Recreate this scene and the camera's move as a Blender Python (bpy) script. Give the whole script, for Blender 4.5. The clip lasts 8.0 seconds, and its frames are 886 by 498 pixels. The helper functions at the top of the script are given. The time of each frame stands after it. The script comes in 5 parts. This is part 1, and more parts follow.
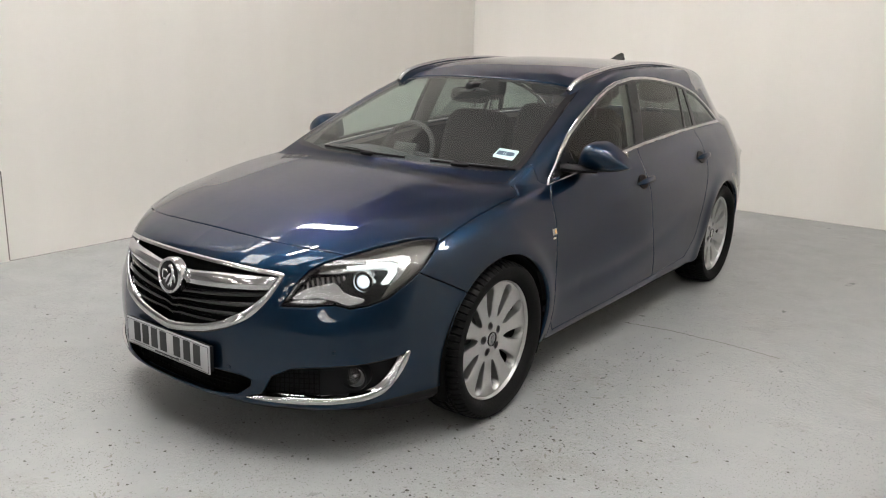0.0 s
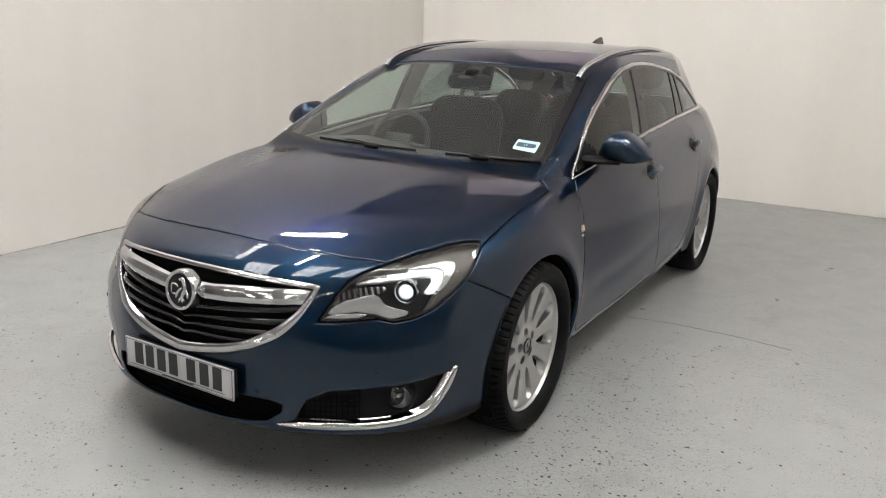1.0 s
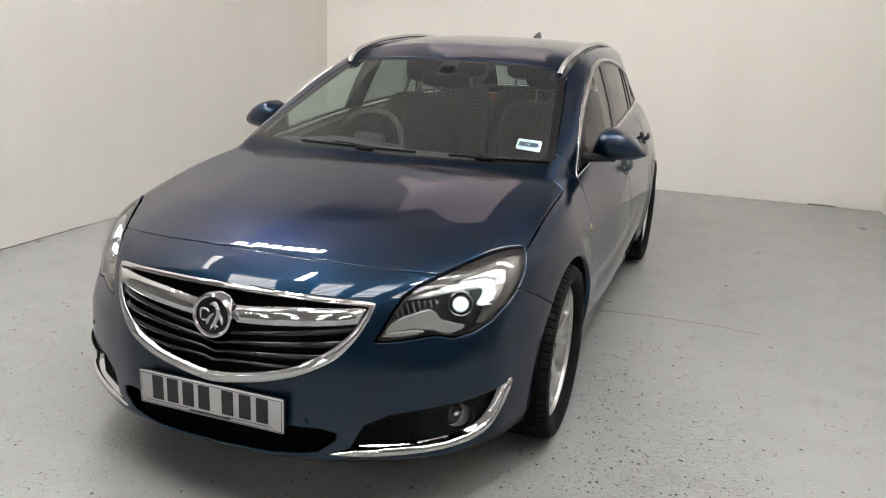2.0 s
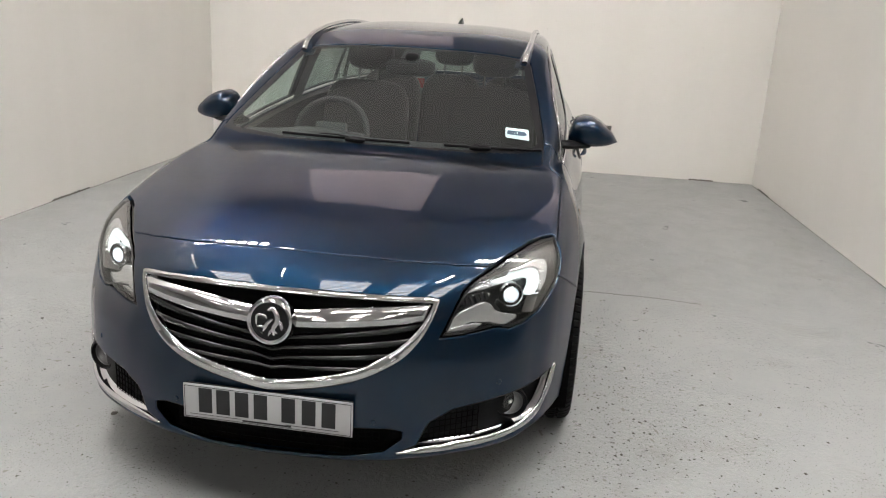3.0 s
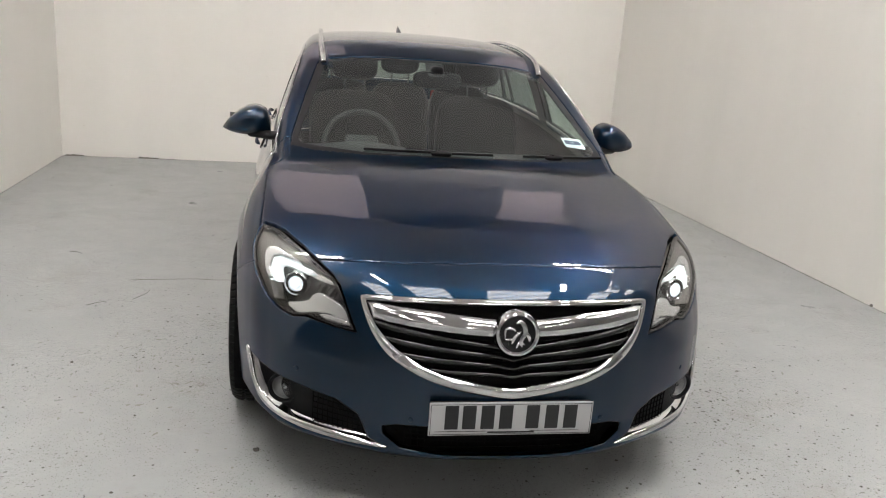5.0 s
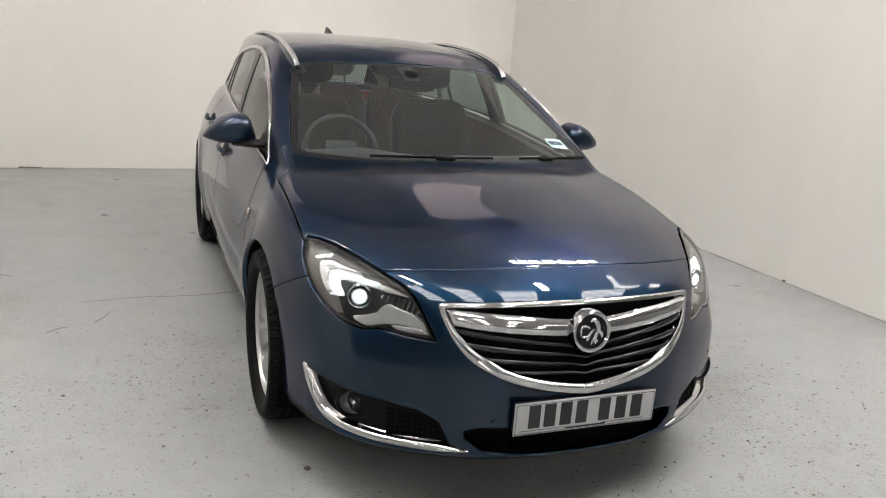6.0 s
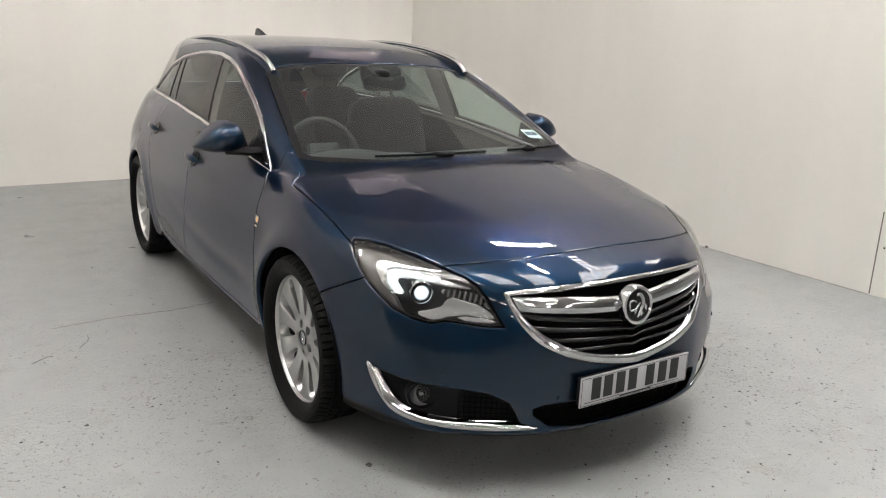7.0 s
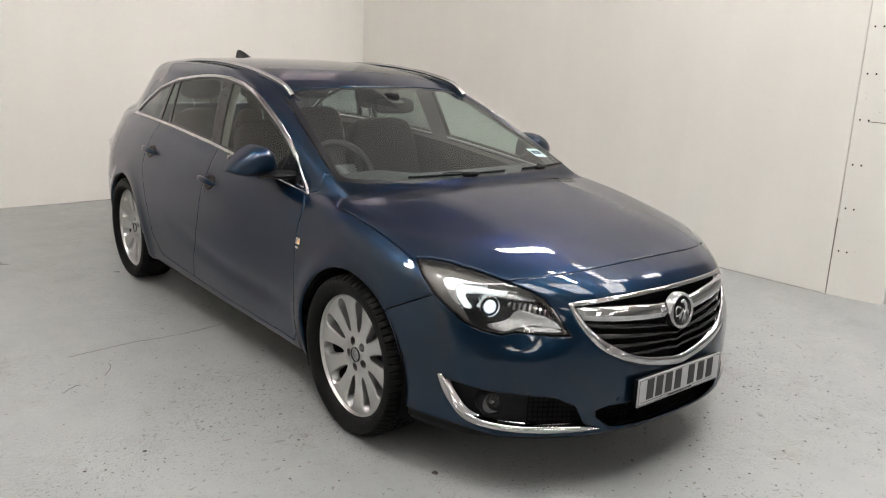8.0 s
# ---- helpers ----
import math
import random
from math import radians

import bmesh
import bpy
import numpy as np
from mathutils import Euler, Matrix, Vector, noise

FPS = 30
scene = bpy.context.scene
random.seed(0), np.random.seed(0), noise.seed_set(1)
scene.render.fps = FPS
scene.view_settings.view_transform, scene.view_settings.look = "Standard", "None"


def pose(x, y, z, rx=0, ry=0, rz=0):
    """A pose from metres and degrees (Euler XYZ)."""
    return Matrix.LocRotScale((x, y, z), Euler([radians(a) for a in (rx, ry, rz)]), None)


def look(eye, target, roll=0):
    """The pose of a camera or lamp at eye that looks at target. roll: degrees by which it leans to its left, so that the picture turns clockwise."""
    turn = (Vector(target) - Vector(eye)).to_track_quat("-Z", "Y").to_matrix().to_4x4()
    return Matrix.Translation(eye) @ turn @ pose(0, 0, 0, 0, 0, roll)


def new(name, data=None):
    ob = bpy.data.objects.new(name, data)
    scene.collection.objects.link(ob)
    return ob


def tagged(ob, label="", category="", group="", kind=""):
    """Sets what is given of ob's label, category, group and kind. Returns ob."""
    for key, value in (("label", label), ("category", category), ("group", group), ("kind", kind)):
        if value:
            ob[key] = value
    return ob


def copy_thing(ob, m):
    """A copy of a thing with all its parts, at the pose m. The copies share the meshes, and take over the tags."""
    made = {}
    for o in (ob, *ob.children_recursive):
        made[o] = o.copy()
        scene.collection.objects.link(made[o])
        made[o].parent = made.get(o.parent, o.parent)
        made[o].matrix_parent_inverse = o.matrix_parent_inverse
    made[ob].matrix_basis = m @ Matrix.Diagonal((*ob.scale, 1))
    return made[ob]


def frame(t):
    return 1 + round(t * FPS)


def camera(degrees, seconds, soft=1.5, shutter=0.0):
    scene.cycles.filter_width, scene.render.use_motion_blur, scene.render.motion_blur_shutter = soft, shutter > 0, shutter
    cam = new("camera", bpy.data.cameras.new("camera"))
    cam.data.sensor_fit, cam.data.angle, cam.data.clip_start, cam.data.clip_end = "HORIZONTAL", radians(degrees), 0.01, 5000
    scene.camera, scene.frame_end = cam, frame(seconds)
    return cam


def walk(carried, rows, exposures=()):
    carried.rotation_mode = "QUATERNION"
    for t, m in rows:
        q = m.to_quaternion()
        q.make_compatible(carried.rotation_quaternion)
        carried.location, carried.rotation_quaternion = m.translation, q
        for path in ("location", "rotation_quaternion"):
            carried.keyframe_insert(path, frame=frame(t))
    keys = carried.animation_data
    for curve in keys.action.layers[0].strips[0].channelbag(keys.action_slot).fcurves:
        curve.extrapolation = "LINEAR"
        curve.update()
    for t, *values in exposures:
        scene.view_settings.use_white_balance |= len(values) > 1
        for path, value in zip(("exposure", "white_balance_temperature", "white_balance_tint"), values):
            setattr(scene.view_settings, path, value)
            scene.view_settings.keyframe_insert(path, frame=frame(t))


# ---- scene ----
cam = camera(58.3, 8.0, 1.1)
PATH = [
    (0, (2.538, -2.648, 1.509), (1.388, -1.088, 1.018), 1.9),
    (0.5, (2.276, -2.637, 1.506), (1.183, -1.042, 0.994), 1.5),
    (1, (2.01, -2.678, 1.499), (1.043, -1.008, 0.975), 2.2),
    (1.5, (1.708, -2.804, 1.507), (0.891, -1.051, 0.999), 2.2),
    (1.7, (1.59, -2.815, 1.494), (0.828, -1.037, 0.982), 2.3),
    (2.8, (0.896, -2.908, 1.512), (0.571, -1.02, 0.937), 3.1),
    (3, (0.779, -2.986, 1.51), (0.512, -1.084, 0.95), 3.2),
    (3.5, (0.46, -3.082, 1.504), (0.335, -1.166, 0.943), 2.6),
    (4, (0.1, -3.109, 1.514), (0.07, -1.189, 0.952), 2.1),
    (4.5, (-0.269, -3.145, 1.508), (-0.118, -1.228, 0.955), 3.3),
    (4.7, (-0.426, -3.145, 1.52), (-0.196, -1.235, 0.975), 3.8),
    (5.8, (-1.213, -2.98, 1.5), (-0.555, -1.161, 0.991), 4.3),
    (6, (-1.352, -2.963, 1.515), (-0.625, -1.174, 0.997), 4.3),
    (6.5, (-1.694, -2.908, 1.53), (-0.8, -1.196, 1.012), 3.6),
    (7, (-1.984, -2.784, 1.523), (-0.947, -1.155, 1.001), 2.3),
    (7.5, (-2.264, -2.683, 1.542), (-1.116, -1.128, 1.028), 2.4),
    (8, (-2.527, -2.595, 1.561), (-1.301, -1.09, 1.078), 2.3),
]
walk(cam, [(t, look(eye, target, roll)) for t, eye, target, roll in PATH])

# ---- world and lights ----
world = bpy.data.worlds.new("world")
scene.world = world
world.use_nodes = True
world.node_tree.nodes["Background"].inputs[0].default_value = (0.8, 0.85, 0.9, 1)
world.node_tree.nodes["Background"].inputs[1].default_value = 0.02



# ---- materials ----
def material(name, colour, rough=0.5, metal=0.0, coat=0.0, bump=0.0, scale=40.0, vary=0.0, spec=0.5, detail=4.0):
    m = bpy.data.materials.new(name)
    m.use_nodes = True
    nt = m.node_tree
    b = nt.nodes["Principled BSDF"]
    b.inputs["Base Color"].default_value = (*colour, 1)
    b.inputs["Roughness"].default_value = rough
    b.inputs["Metallic"].default_value = metal
    b.inputs["Coat Weight"].default_value = coat
    b.inputs["Coat Roughness"].default_value = 0.03
    b.inputs["Specular IOR Level"].default_value = spec
    if vary or bump:
        tex = nt.nodes.new("ShaderNodeTexCoord")
        n = nt.nodes.new("ShaderNodeTexNoise")
        n.inputs["Scale"].default_value, n.inputs["Detail"].default_value = scale, detail
        nt.links.new(tex.outputs["Object"], n.inputs["Vector"])
        if vary:
            mix = nt.nodes.new("ShaderNodeMix")
            mix.data_type = "RGBA"
            mix.inputs[6].default_value = (*[c * (1 - vary) for c in colour], 1)
            mix.inputs[7].default_value = (*[min(1, c * (1 + vary)) for c in colour], 1)
            nt.links.new(n.outputs["Fac"], mix.inputs[0])
            nt.links.new(mix.outputs[2], b.inputs["Base Color"])
            r = nt.nodes.new("ShaderNodeMapRange")
            r.inputs[3].default_value, r.inputs[4].default_value = max(0.02, rough * (1 - vary)), min(1, rough * (1 + vary))
            nt.links.new(n.outputs["Fac"], r.inputs[0])
            nt.links.new(r.outputs[0], b.inputs["Roughness"])
        if bump:
            bp = nt.nodes.new("ShaderNodeBump")
            bp.inputs["Strength"].default_value, bp.inputs["Distance"].default_value = bump, 0.002
            nt.links.new(n.outputs["Fac"], bp.inputs["Height"])
            nt.links.new(bp.outputs[0], b.inputs["Normal"])
    return m


def glass_material(name, tint, rough=0.0, weight=0.5, haze=0.0):
    """Thin tinted glass: a clear pane that passes light by its tint and mirrors by its angle."""
    m = bpy.data.materials.new(name)
    m.use_nodes = True
    nt = m.node_tree
    nt.nodes.remove(nt.nodes["Principled BSDF"])
    out = nt.nodes["Material Output"]
    clear = nt.nodes.new("ShaderNodeBsdfTransparent")
    clear.inputs[0].default_value = (*tint, 1)
    gloss = nt.nodes.new("ShaderNodeBsdfGlossy")
    gloss.inputs["Roughness"].default_value = rough
    face = nt.nodes.new("ShaderNodeLayerWeight")
    face.inputs["Blend"].default_value = 0.5
    steep = nt.nodes.new("ShaderNodeMath")
    steep.operation = "POWER"
    steep.inputs[1].default_value = 5.0
    nt.links.new(face.outputs["Facing"], steep.inputs[0])
    base = (weight / (2.0 + weight)) ** 2
    fres = nt.nodes.new("ShaderNodeMath")
    fres.operation = "MULTIPLY_ADD"
    fres.inputs[1].default_value, fres.inputs[2].default_value = 1.0 - base, base
    nt.links.new(steep.outputs[0], fres.inputs[0])
    mix = nt.nodes.new("ShaderNodeMixShader")
    nt.links.new(fres.outputs[0], mix.inputs[0])
    nt.links.new(clear.outputs[0], mix.inputs[1])
    nt.links.new(gloss.outputs[0], mix.inputs[2])
    last = mix.outputs[0]
    # pale diffuse film stands in for reflected haze over the pane
    if haze:
        film = nt.nodes.new("ShaderNodeBsdfDiffuse")
        film.inputs[0].default_value = (0.13, 0.131, 0.132, 1)
        over = nt.nodes.new("ShaderNodeMixShader")
        at = nt.nodes.new("ShaderNodeTexCoord")
        n = nt.nodes.new("ShaderNodeTexNoise")
        n.inputs["Scale"].default_value = 2.5
        r = nt.nodes.new("ShaderNodeMapRange")
        r.inputs[3].default_value, r.inputs[4].default_value = haze * 0.7, haze * 1.3
        nt.links.new(at.outputs["Object"], n.inputs["Vector"])
        nt.links.new(n.outputs["Fac"], r.inputs[0])
        nt.links.new(r.outputs[0], over.inputs[0])
        nt.links.new(last, over.inputs[1])
        nt.links.new(film.outputs[0], over.inputs[2])
        last = over.outputs[0]
    nt.links.new(last, out.inputs["Surface"])
    return m


def glow_material(name, colour, strength):
    m = bpy.data.materials.new(name)
    m.use_nodes = True
    b = m.node_tree.nodes["Principled BSDF"]
    b.inputs["Base Color"].default_value = (*colour, 1)
    b.inputs["Emission Color"].default_value = (*colour, 1)
    b.inputs["Emission Strength"].default_value = strength
    return m


PAINT = material("blue_metallic_paint", (0.0012, 0.0150, 0.037), 0.36, 0.85, 1.0, 0.0, 30.0, 0.05, 0.2)
PAINT.node_tree.nodes["Principled BSDF"].inputs["Specular Tint"].default_value = (0.36, 0.33, 0.46, 1)
PAINT.node_tree.nodes["Principled BSDF"].inputs["Coat IOR"].default_value = 1.47
PAINT.node_tree.nodes["Principled BSDF"].inputs["Coat Roughness"].default_value = 0.015
BLACK = material("black_plastic", (0.006, 0.006, 0.007), 0.5, 0, 0, 0.15, 300, 0.15, 0.14)
GLOSS_BLACK = material("satin_black_trim", (0.008, 0.008, 0.009), 0.28, 0, 0, 0, 40, 0.1, 0.3)
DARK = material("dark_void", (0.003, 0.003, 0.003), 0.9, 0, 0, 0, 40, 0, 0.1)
CHROME = material("chrome", (0.58, 0.58, 0.59), 0.035, 1.0)
SATIN = material("satin_aluminium", (0.62, 0.62, 0.63), 0.25, 1.0)
RUBBER = material("tyre_rubber", (0.005, 0.005, 0.005), 0.7, 0, 0, 0.3, 120, 0.3, 0.14)
RIM = material("silver_wheel_paint", (0.50, 0.50, 0.49), 0.32, 0.8, 0.6, 0.0, 60, 0.05)
WINDSCREEN = glass_material("windscreen_glass", (0.70, 0.82, 0.78), 0.0, 0.75, 0.115)
SIDE_GLASS = glass_material("side_glass", (0.72, 0.82, 0.78), 0.0, 0.6)
PRIVACY = glass_material("privacy_glass", (0.34, 0.40, 0.38), 0.0, 0.6)
LENS = glass_material("clear_lens", (0.90, 0.91, 0.91), 0.0, 0.7)
FRIT = material("black_glass_border", (0.006, 0.006, 0.007), 0.35, 0, 0, 0, 40, 0, 0.2)
SEAT = material("dark_seat_leather", (0.008, 0.0078, 0.008), 0.6, 0, 0, 0.0, 30, 0.15, 0.25)
TRIM_GREY = material("grey_headlining", (0.18, 0.174, 0.168), 0.9, 0, 0, 0.2, 200, 0.08)
CEIL = material("roof_lining", (0.68, 0.65, 0.63), 0.8, 0, 0, 0.1, 3, 0.08)
PALE_SHEET = material("pale_reflection_sheet", (0.66, 0.60, 0.58), 0.6, 0, 0, 0.1, 4, 0.06)
GREY_BOARD = material("grey_reflection_board", (0.36, 0.36, 0.365), 0.5, 0, 0, 0.1, 8, 0.1)
HALL = material("grey_hall_paint", (0.55, 0.54, 0.53), 0.7, 0, 0, 0.1, 6, 0.1)
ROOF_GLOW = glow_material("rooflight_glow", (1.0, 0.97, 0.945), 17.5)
SHEET_GLOW = glow_material("patch_sheet_glow", (1.0, 0.86, 0.88), 0.40)
TUBE_GLOW = glow_material("strip_tube_glow", (1.0, 0.97, 0.95), 132.0)

SLAT = material("satin_black_slat", (0.007, 0.007, 0.008), 0.25, 0, 0.35, 0, 40, 0, 0.35)
PLATE = material("white_plate", (0.47, 0.47, 0.48), 0.35, 0, 0.3, 0.05, 200, 0.03)
INK = material("black_ink", (0.01, 0.01, 0.011), 0.35)
LIGHT_DARK = material("dark_lamp_housing", (0.015, 0.015, 0.016), 0.25)
REFLECTOR = material("silver_lamp_bezel", (0.80, 0.80, 0.805), 0.26, 0.85)
STRIP = glow_material("daylight_strip_glow", (0.93, 1.0, 1.0), 0.6)
BULB = glow_material("projector_glow", (0.86, 0.94, 1.0), 0.9)
CORE = glow_material("projector_core_glow", (0.92, 0.96, 1.0), 3.2)
SIDE_COVER = material("smoked_side_cover", (0.115, 0.108, 0.098), 0.35, 0.2, 0, 0, 40, 0.08)
BOLT = material("dark_bolt_steel", (0.012, 0.012, 0.012), 0.4, 0.8)
BARREL = material("shaded_barrel", (0.05, 0.05, 0.05), 0.5, 0.5)
BRAKE = material("brake_steel", (0.10, 0.095, 0.09), 0.4, 0.9, 0, 0.2, 80, 0.2)
AMBER = material("amber_inlay", (0.75, 0.45, 0.18), 0.3)
PAPER = material("pale_sticker_paper", (0.46, 0.62, 0.63), 0.5, 0, 0, 0, 60, 0.04)
NAVY = material("dark_blue_print", (0.02, 0.05, 0.09), 0.5)
DASH = material("dark_dashboard", (0.018, 0.018, 0.019), 0.6, 0, 0, 0.06, 60, 0.12)
FOG_GREY = material("smoked_reflector", (0.22, 0.22, 0.225), 0.30, 0.6)


def node(nt, kind, **inputs):
    n = nt.nodes.new(kind)
    for key, value in inputs.items():
        n.inputs[key.replace("_", " ")].default_value = value
    return n


def ramp(nt, source, low, high, a=0.0, b=1.0):
    r = nt.nodes.new("ShaderNodeMapRange")
    for i, v in enumerate((low, high, a, b)):
        r.inputs[i + 1].default_value = v
    nt.links.new(source, r.inputs[0])
    return r.outputs[0]


def blend(nt, fac, a, b):
    mix = nt.nodes.new("ShaderNodeMix")
    mix.data_type = "RGBA"
    for slot, v in ((6, a), (7, b)):
        if isinstance(v, tuple):
            mix.inputs[slot].default_value = (*v, 1)
        else:
            nt.links.new(v, mix.inputs[slot])
    nt.links.new(fac, mix.inputs[0])
    return mix.outputs[2]


def times(nt, a, b):
    n = nt.nodes.new("ShaderNodeMath")
    n.operation = "MULTIPLY"
    nt.links.new(a, n.inputs[0])
    nt.links.new(b, n.inputs[1])
    return n.outputs[0]


def floor_material():
    """Grey floor paint, mottled and scuffed, with chips down to the dark concrete."""
    m = bpy.data.materials.new("painted_floor")
    m.use_nodes = True
    nt = m.node_tree
    b = nt.nodes["Principled BSDF"]
    at = nt.nodes.new("ShaderNodeTexCoord").outputs["Object"]

    def noise_at(scale, detail=4.0, rough=0.6):
        n = node(nt, "ShaderNodeTexNoise", Scale=scale, Detail=detail, Roughness=rough)
        nt.links.new(at, n.inputs["Vector"])
        return n.outputs["Fac"]

    col = blend(nt, ramp(nt, noise_at(0.7, 3), 0.35, 0.65), (0.268, 0.280, 0.278), (0.297, 0.306, 0.303))
    col = blend(nt, ramp(nt, noise_at(7, 6, 0.7), 0.35, 0.72), col, (0.310, 0.317, 0.311))
    col = blend(nt, ramp(nt, noise_at(2.2, 5, 0.7), 0.54, 0.80, 0.0, 0.75), col, (0.208, 0.198, 0.176))
    zone = ramp(nt, noise_at(1.3, 3), 0.40, 0.56)
    chips = times(nt, ramp(nt, noise_at(62, 3, 0.55), 0.645, 0.662), zone)
    specks = times(nt, ramp(nt, noise_at(150, 2, 0.5), 0.645, 0.67), ramp(nt, noise_at(2.6, 3), 0.38, 0.52))
    col = blend(nt, chips, col, (0.055, 0.051, 0.046))
    col = blend(nt, specks, col, (0.075, 0.070, 0.063))
    pale = times(nt, ramp(nt, noise_at(30, 4, 0.6), 0.66, 0.70), ramp(nt, noise_at(1.7, 2), 0.5, 0.62))
    col = blend(nt, pale, col, (0.345, 0.345, 0.338))
    nt.links.new(col, b.inputs["Base Color"])
    nt.links.new(ramp(nt, noise_at(5, 5), 0.3, 0.7, 0.27, 0.38), b.inputs["Roughness"])
    h = nt.nodes.new("ShaderNodeMath")
    h.operation = "SUBTRACT"
    flaky = ramp(nt, noise_at(1.1, 3), 0.46, 0.60, 0.25, 2.6)
    nt.links.new(times(nt, ramp(nt, noise_at(48, 5, 0.65), 0.40, 0.72), flaky), h.inputs[0])
    nt.links.new(chips, h.inputs[1])
    bp = node(nt, "ShaderNodeBump", Strength=0.55, Distance=0.0018)
    nt.links.new(h.outputs[0], bp.inputs["Height"])
    nt.links.new(bp.outputs[0], b.inputs["Normal"])
    return m


def wall_material():
    """White wall paint, rolled on in upright strokes, with faint stains."""
    m = bpy.data.materials.new("painted_wall")
    m.use_nodes = True
    nt = m.node_tree
    b = nt.nodes["Principled BSDF"]
    at = nt.nodes.new("ShaderNodeTexCoord").outputs["Object"]
    up = nt.nodes.new("ShaderNodeMapping")
    up.inputs["Scale"].default_value = (1, 1, 0.10)
    nt.links.new(at, up.inputs["Vector"])
    stroke = node(nt, "ShaderNodeTexNoise", Scale=2.6, Detail=5.0)
    nt.links.new(up.outputs[0], stroke.inputs["Vector"])
    broad = node(nt, "ShaderNodeTexNoise", Scale=1.1, Detail=4.0)
    nt.links.new(at, broad.inputs["Vector"])
    fine = node(nt, "ShaderNodeTexNoise", Scale=55.0, Detail=3.0)
    nt.links.new(at, fine.inputs["Vector"])
    col = blend(nt, ramp(nt, stroke.outputs["Fac"], 0.35, 0.65), (0.735, 0.714, 0.672), (0.76, 0.739, 0.698))
    col = blend(nt, ramp(nt, broad.outputs["Fac"], 0.55, 0.75, 0.0, 0.5), col, (0.70, 0.686, 0.648))
    spots = ramp(nt, fine.outputs["Fac"], 0.735, 0.75)
    col = blend(nt, times(nt, spots, ramp(nt, broad.outputs["Fac"], 0.45, 0.6)), col, (0.42, 0.38, 0.32))
    nt.links.new(col, b.inputs["Base Color"])
    nt.links.new(ramp(nt, stroke.outputs["Fac"], 0.3, 0.7, 0.30, 0.46), b.inputs["Roughness"])
    bp = node(nt, "ShaderNodeBump", Strength=0.10, Distance=0.002)
    nt.links.new(stroke.outputs["Fac"], bp.inputs["Height"])
    nt.links.new(bp.outputs[0], b.inputs["Normal"])
    return m


FLOOR, WALL = floor_material(), wall_material()
GRIME = material("dark_wall_foot_dirt", (0.17, 0.158, 0.138), 0.9, 0, 0, 0.3, 60, 0.4)
CHIP = material("dark_floor_flake", (0.075, 0.07, 0.06), 0.8, 0, 0, 0, 90, 0.3)
SCUFF = material("brown_floor_scuff", (0.205, 0.200, 0.180), 0.5, 0, 0, 0, 30, 0.25)

# ---- mesh tools ----
def link(name, data, parent=None, mat=None, label=""):
    ob = new(name, data)
    if mat is not None:
        data.materials.append(mat)
    if parent is not None:
        ob.parent = parent
    if label:
        ob["label"] = label
    return ob


def part(name, bm, mat, parent=None, label="", smooth=None):
    me = bpy.data.meshes.new(name)
    bm.normal_update()
    bm.to_mesh(me)
    bm.free()
    if smooth is not None:
        me.shade_smooth()
        if smooth < 180:
            me.set_sharp_from_angle(angle=radians(smooth))
    return link(name, me, parent, mat, label)


def thing(name, label, category, place=(0, 0, 0), group="", kind=""):
    ob = new(name)
    ob.location = place
    ob.empty_display_size = 0.1
    return tagged(ob, label, category, group, kind)


def box(bm, x0, x1, y0, y1, z0, z1, bevel=0.0, m=None, seg=2):
    r = bmesh.ops.create_cube(bm, size=1.0)
    for v in r["verts"]:
        v.co = Vector((x0 + (v.co.x + 0.5) * (x1 - x0), y0 + (v.co.y + 0.5) * (y1 - y0), z0 + (v.co.z + 0.5) * (z1 - z0)))
    vs = r["verts"]
    if bevel:
        es = list({e for v in vs for e in v.link_edges})
        g = bmesh.ops.bevel(bm, geom=es, offset=bevel, segments=seg, affect="EDGES", profile=0.6)
        vs = list({v for f in g["faces"] for v in f.verts} | {v for v in vs if v.is_valid})
    if m is not None:
        bmesh.ops.transform(bm, matrix=m, verts=vs)
    return bm


def slab(x0, x1, y0, y1, z0, z1, bevel=0.0, m=None, seg=2):
    return box(bmesh.new(), x0, x1, y0, y1, z0, z1, bevel, m, seg)


def rows_mesh(name, grid, closed_u=False, closed_v=False):
    """A mesh from an array of points, n x m x 3."""
    g = np.asarray(grid, float)
    n, m = g.shape[:2]
    faces = []
    for i in range(n if closed_u else n - 1):
        for j in range(m if closed_v else m - 1):
            a, b = i, (i + 1) % n
            c, d = j, (j + 1) % m
            faces.append((a * m + c, b * m + c, b * m + d, a * m + d))
    me = bpy.data.meshes.new(name)
    me.from_pydata(g.reshape(-1, 3).tolist(), [], faces)
    me.validate()
    return me


def lathe(name, profile, seg=64, axis="x"):
    """Turned shape: profile of (radius, along) pairs round the x axis."""
    g = []
    for k in range(seg):
        a = 2 * math.pi * k / seg
        g.append([(h, r * math.cos(a), r * math.sin(a)) for r, h in profile])
    me = rows_mesh(name, g, closed_u=True)
    return me


def smooth_mesh(me, angle=40):
    me.shade_smooth()
    me.set_sharp_from_angle(angle=radians(angle))
    return me


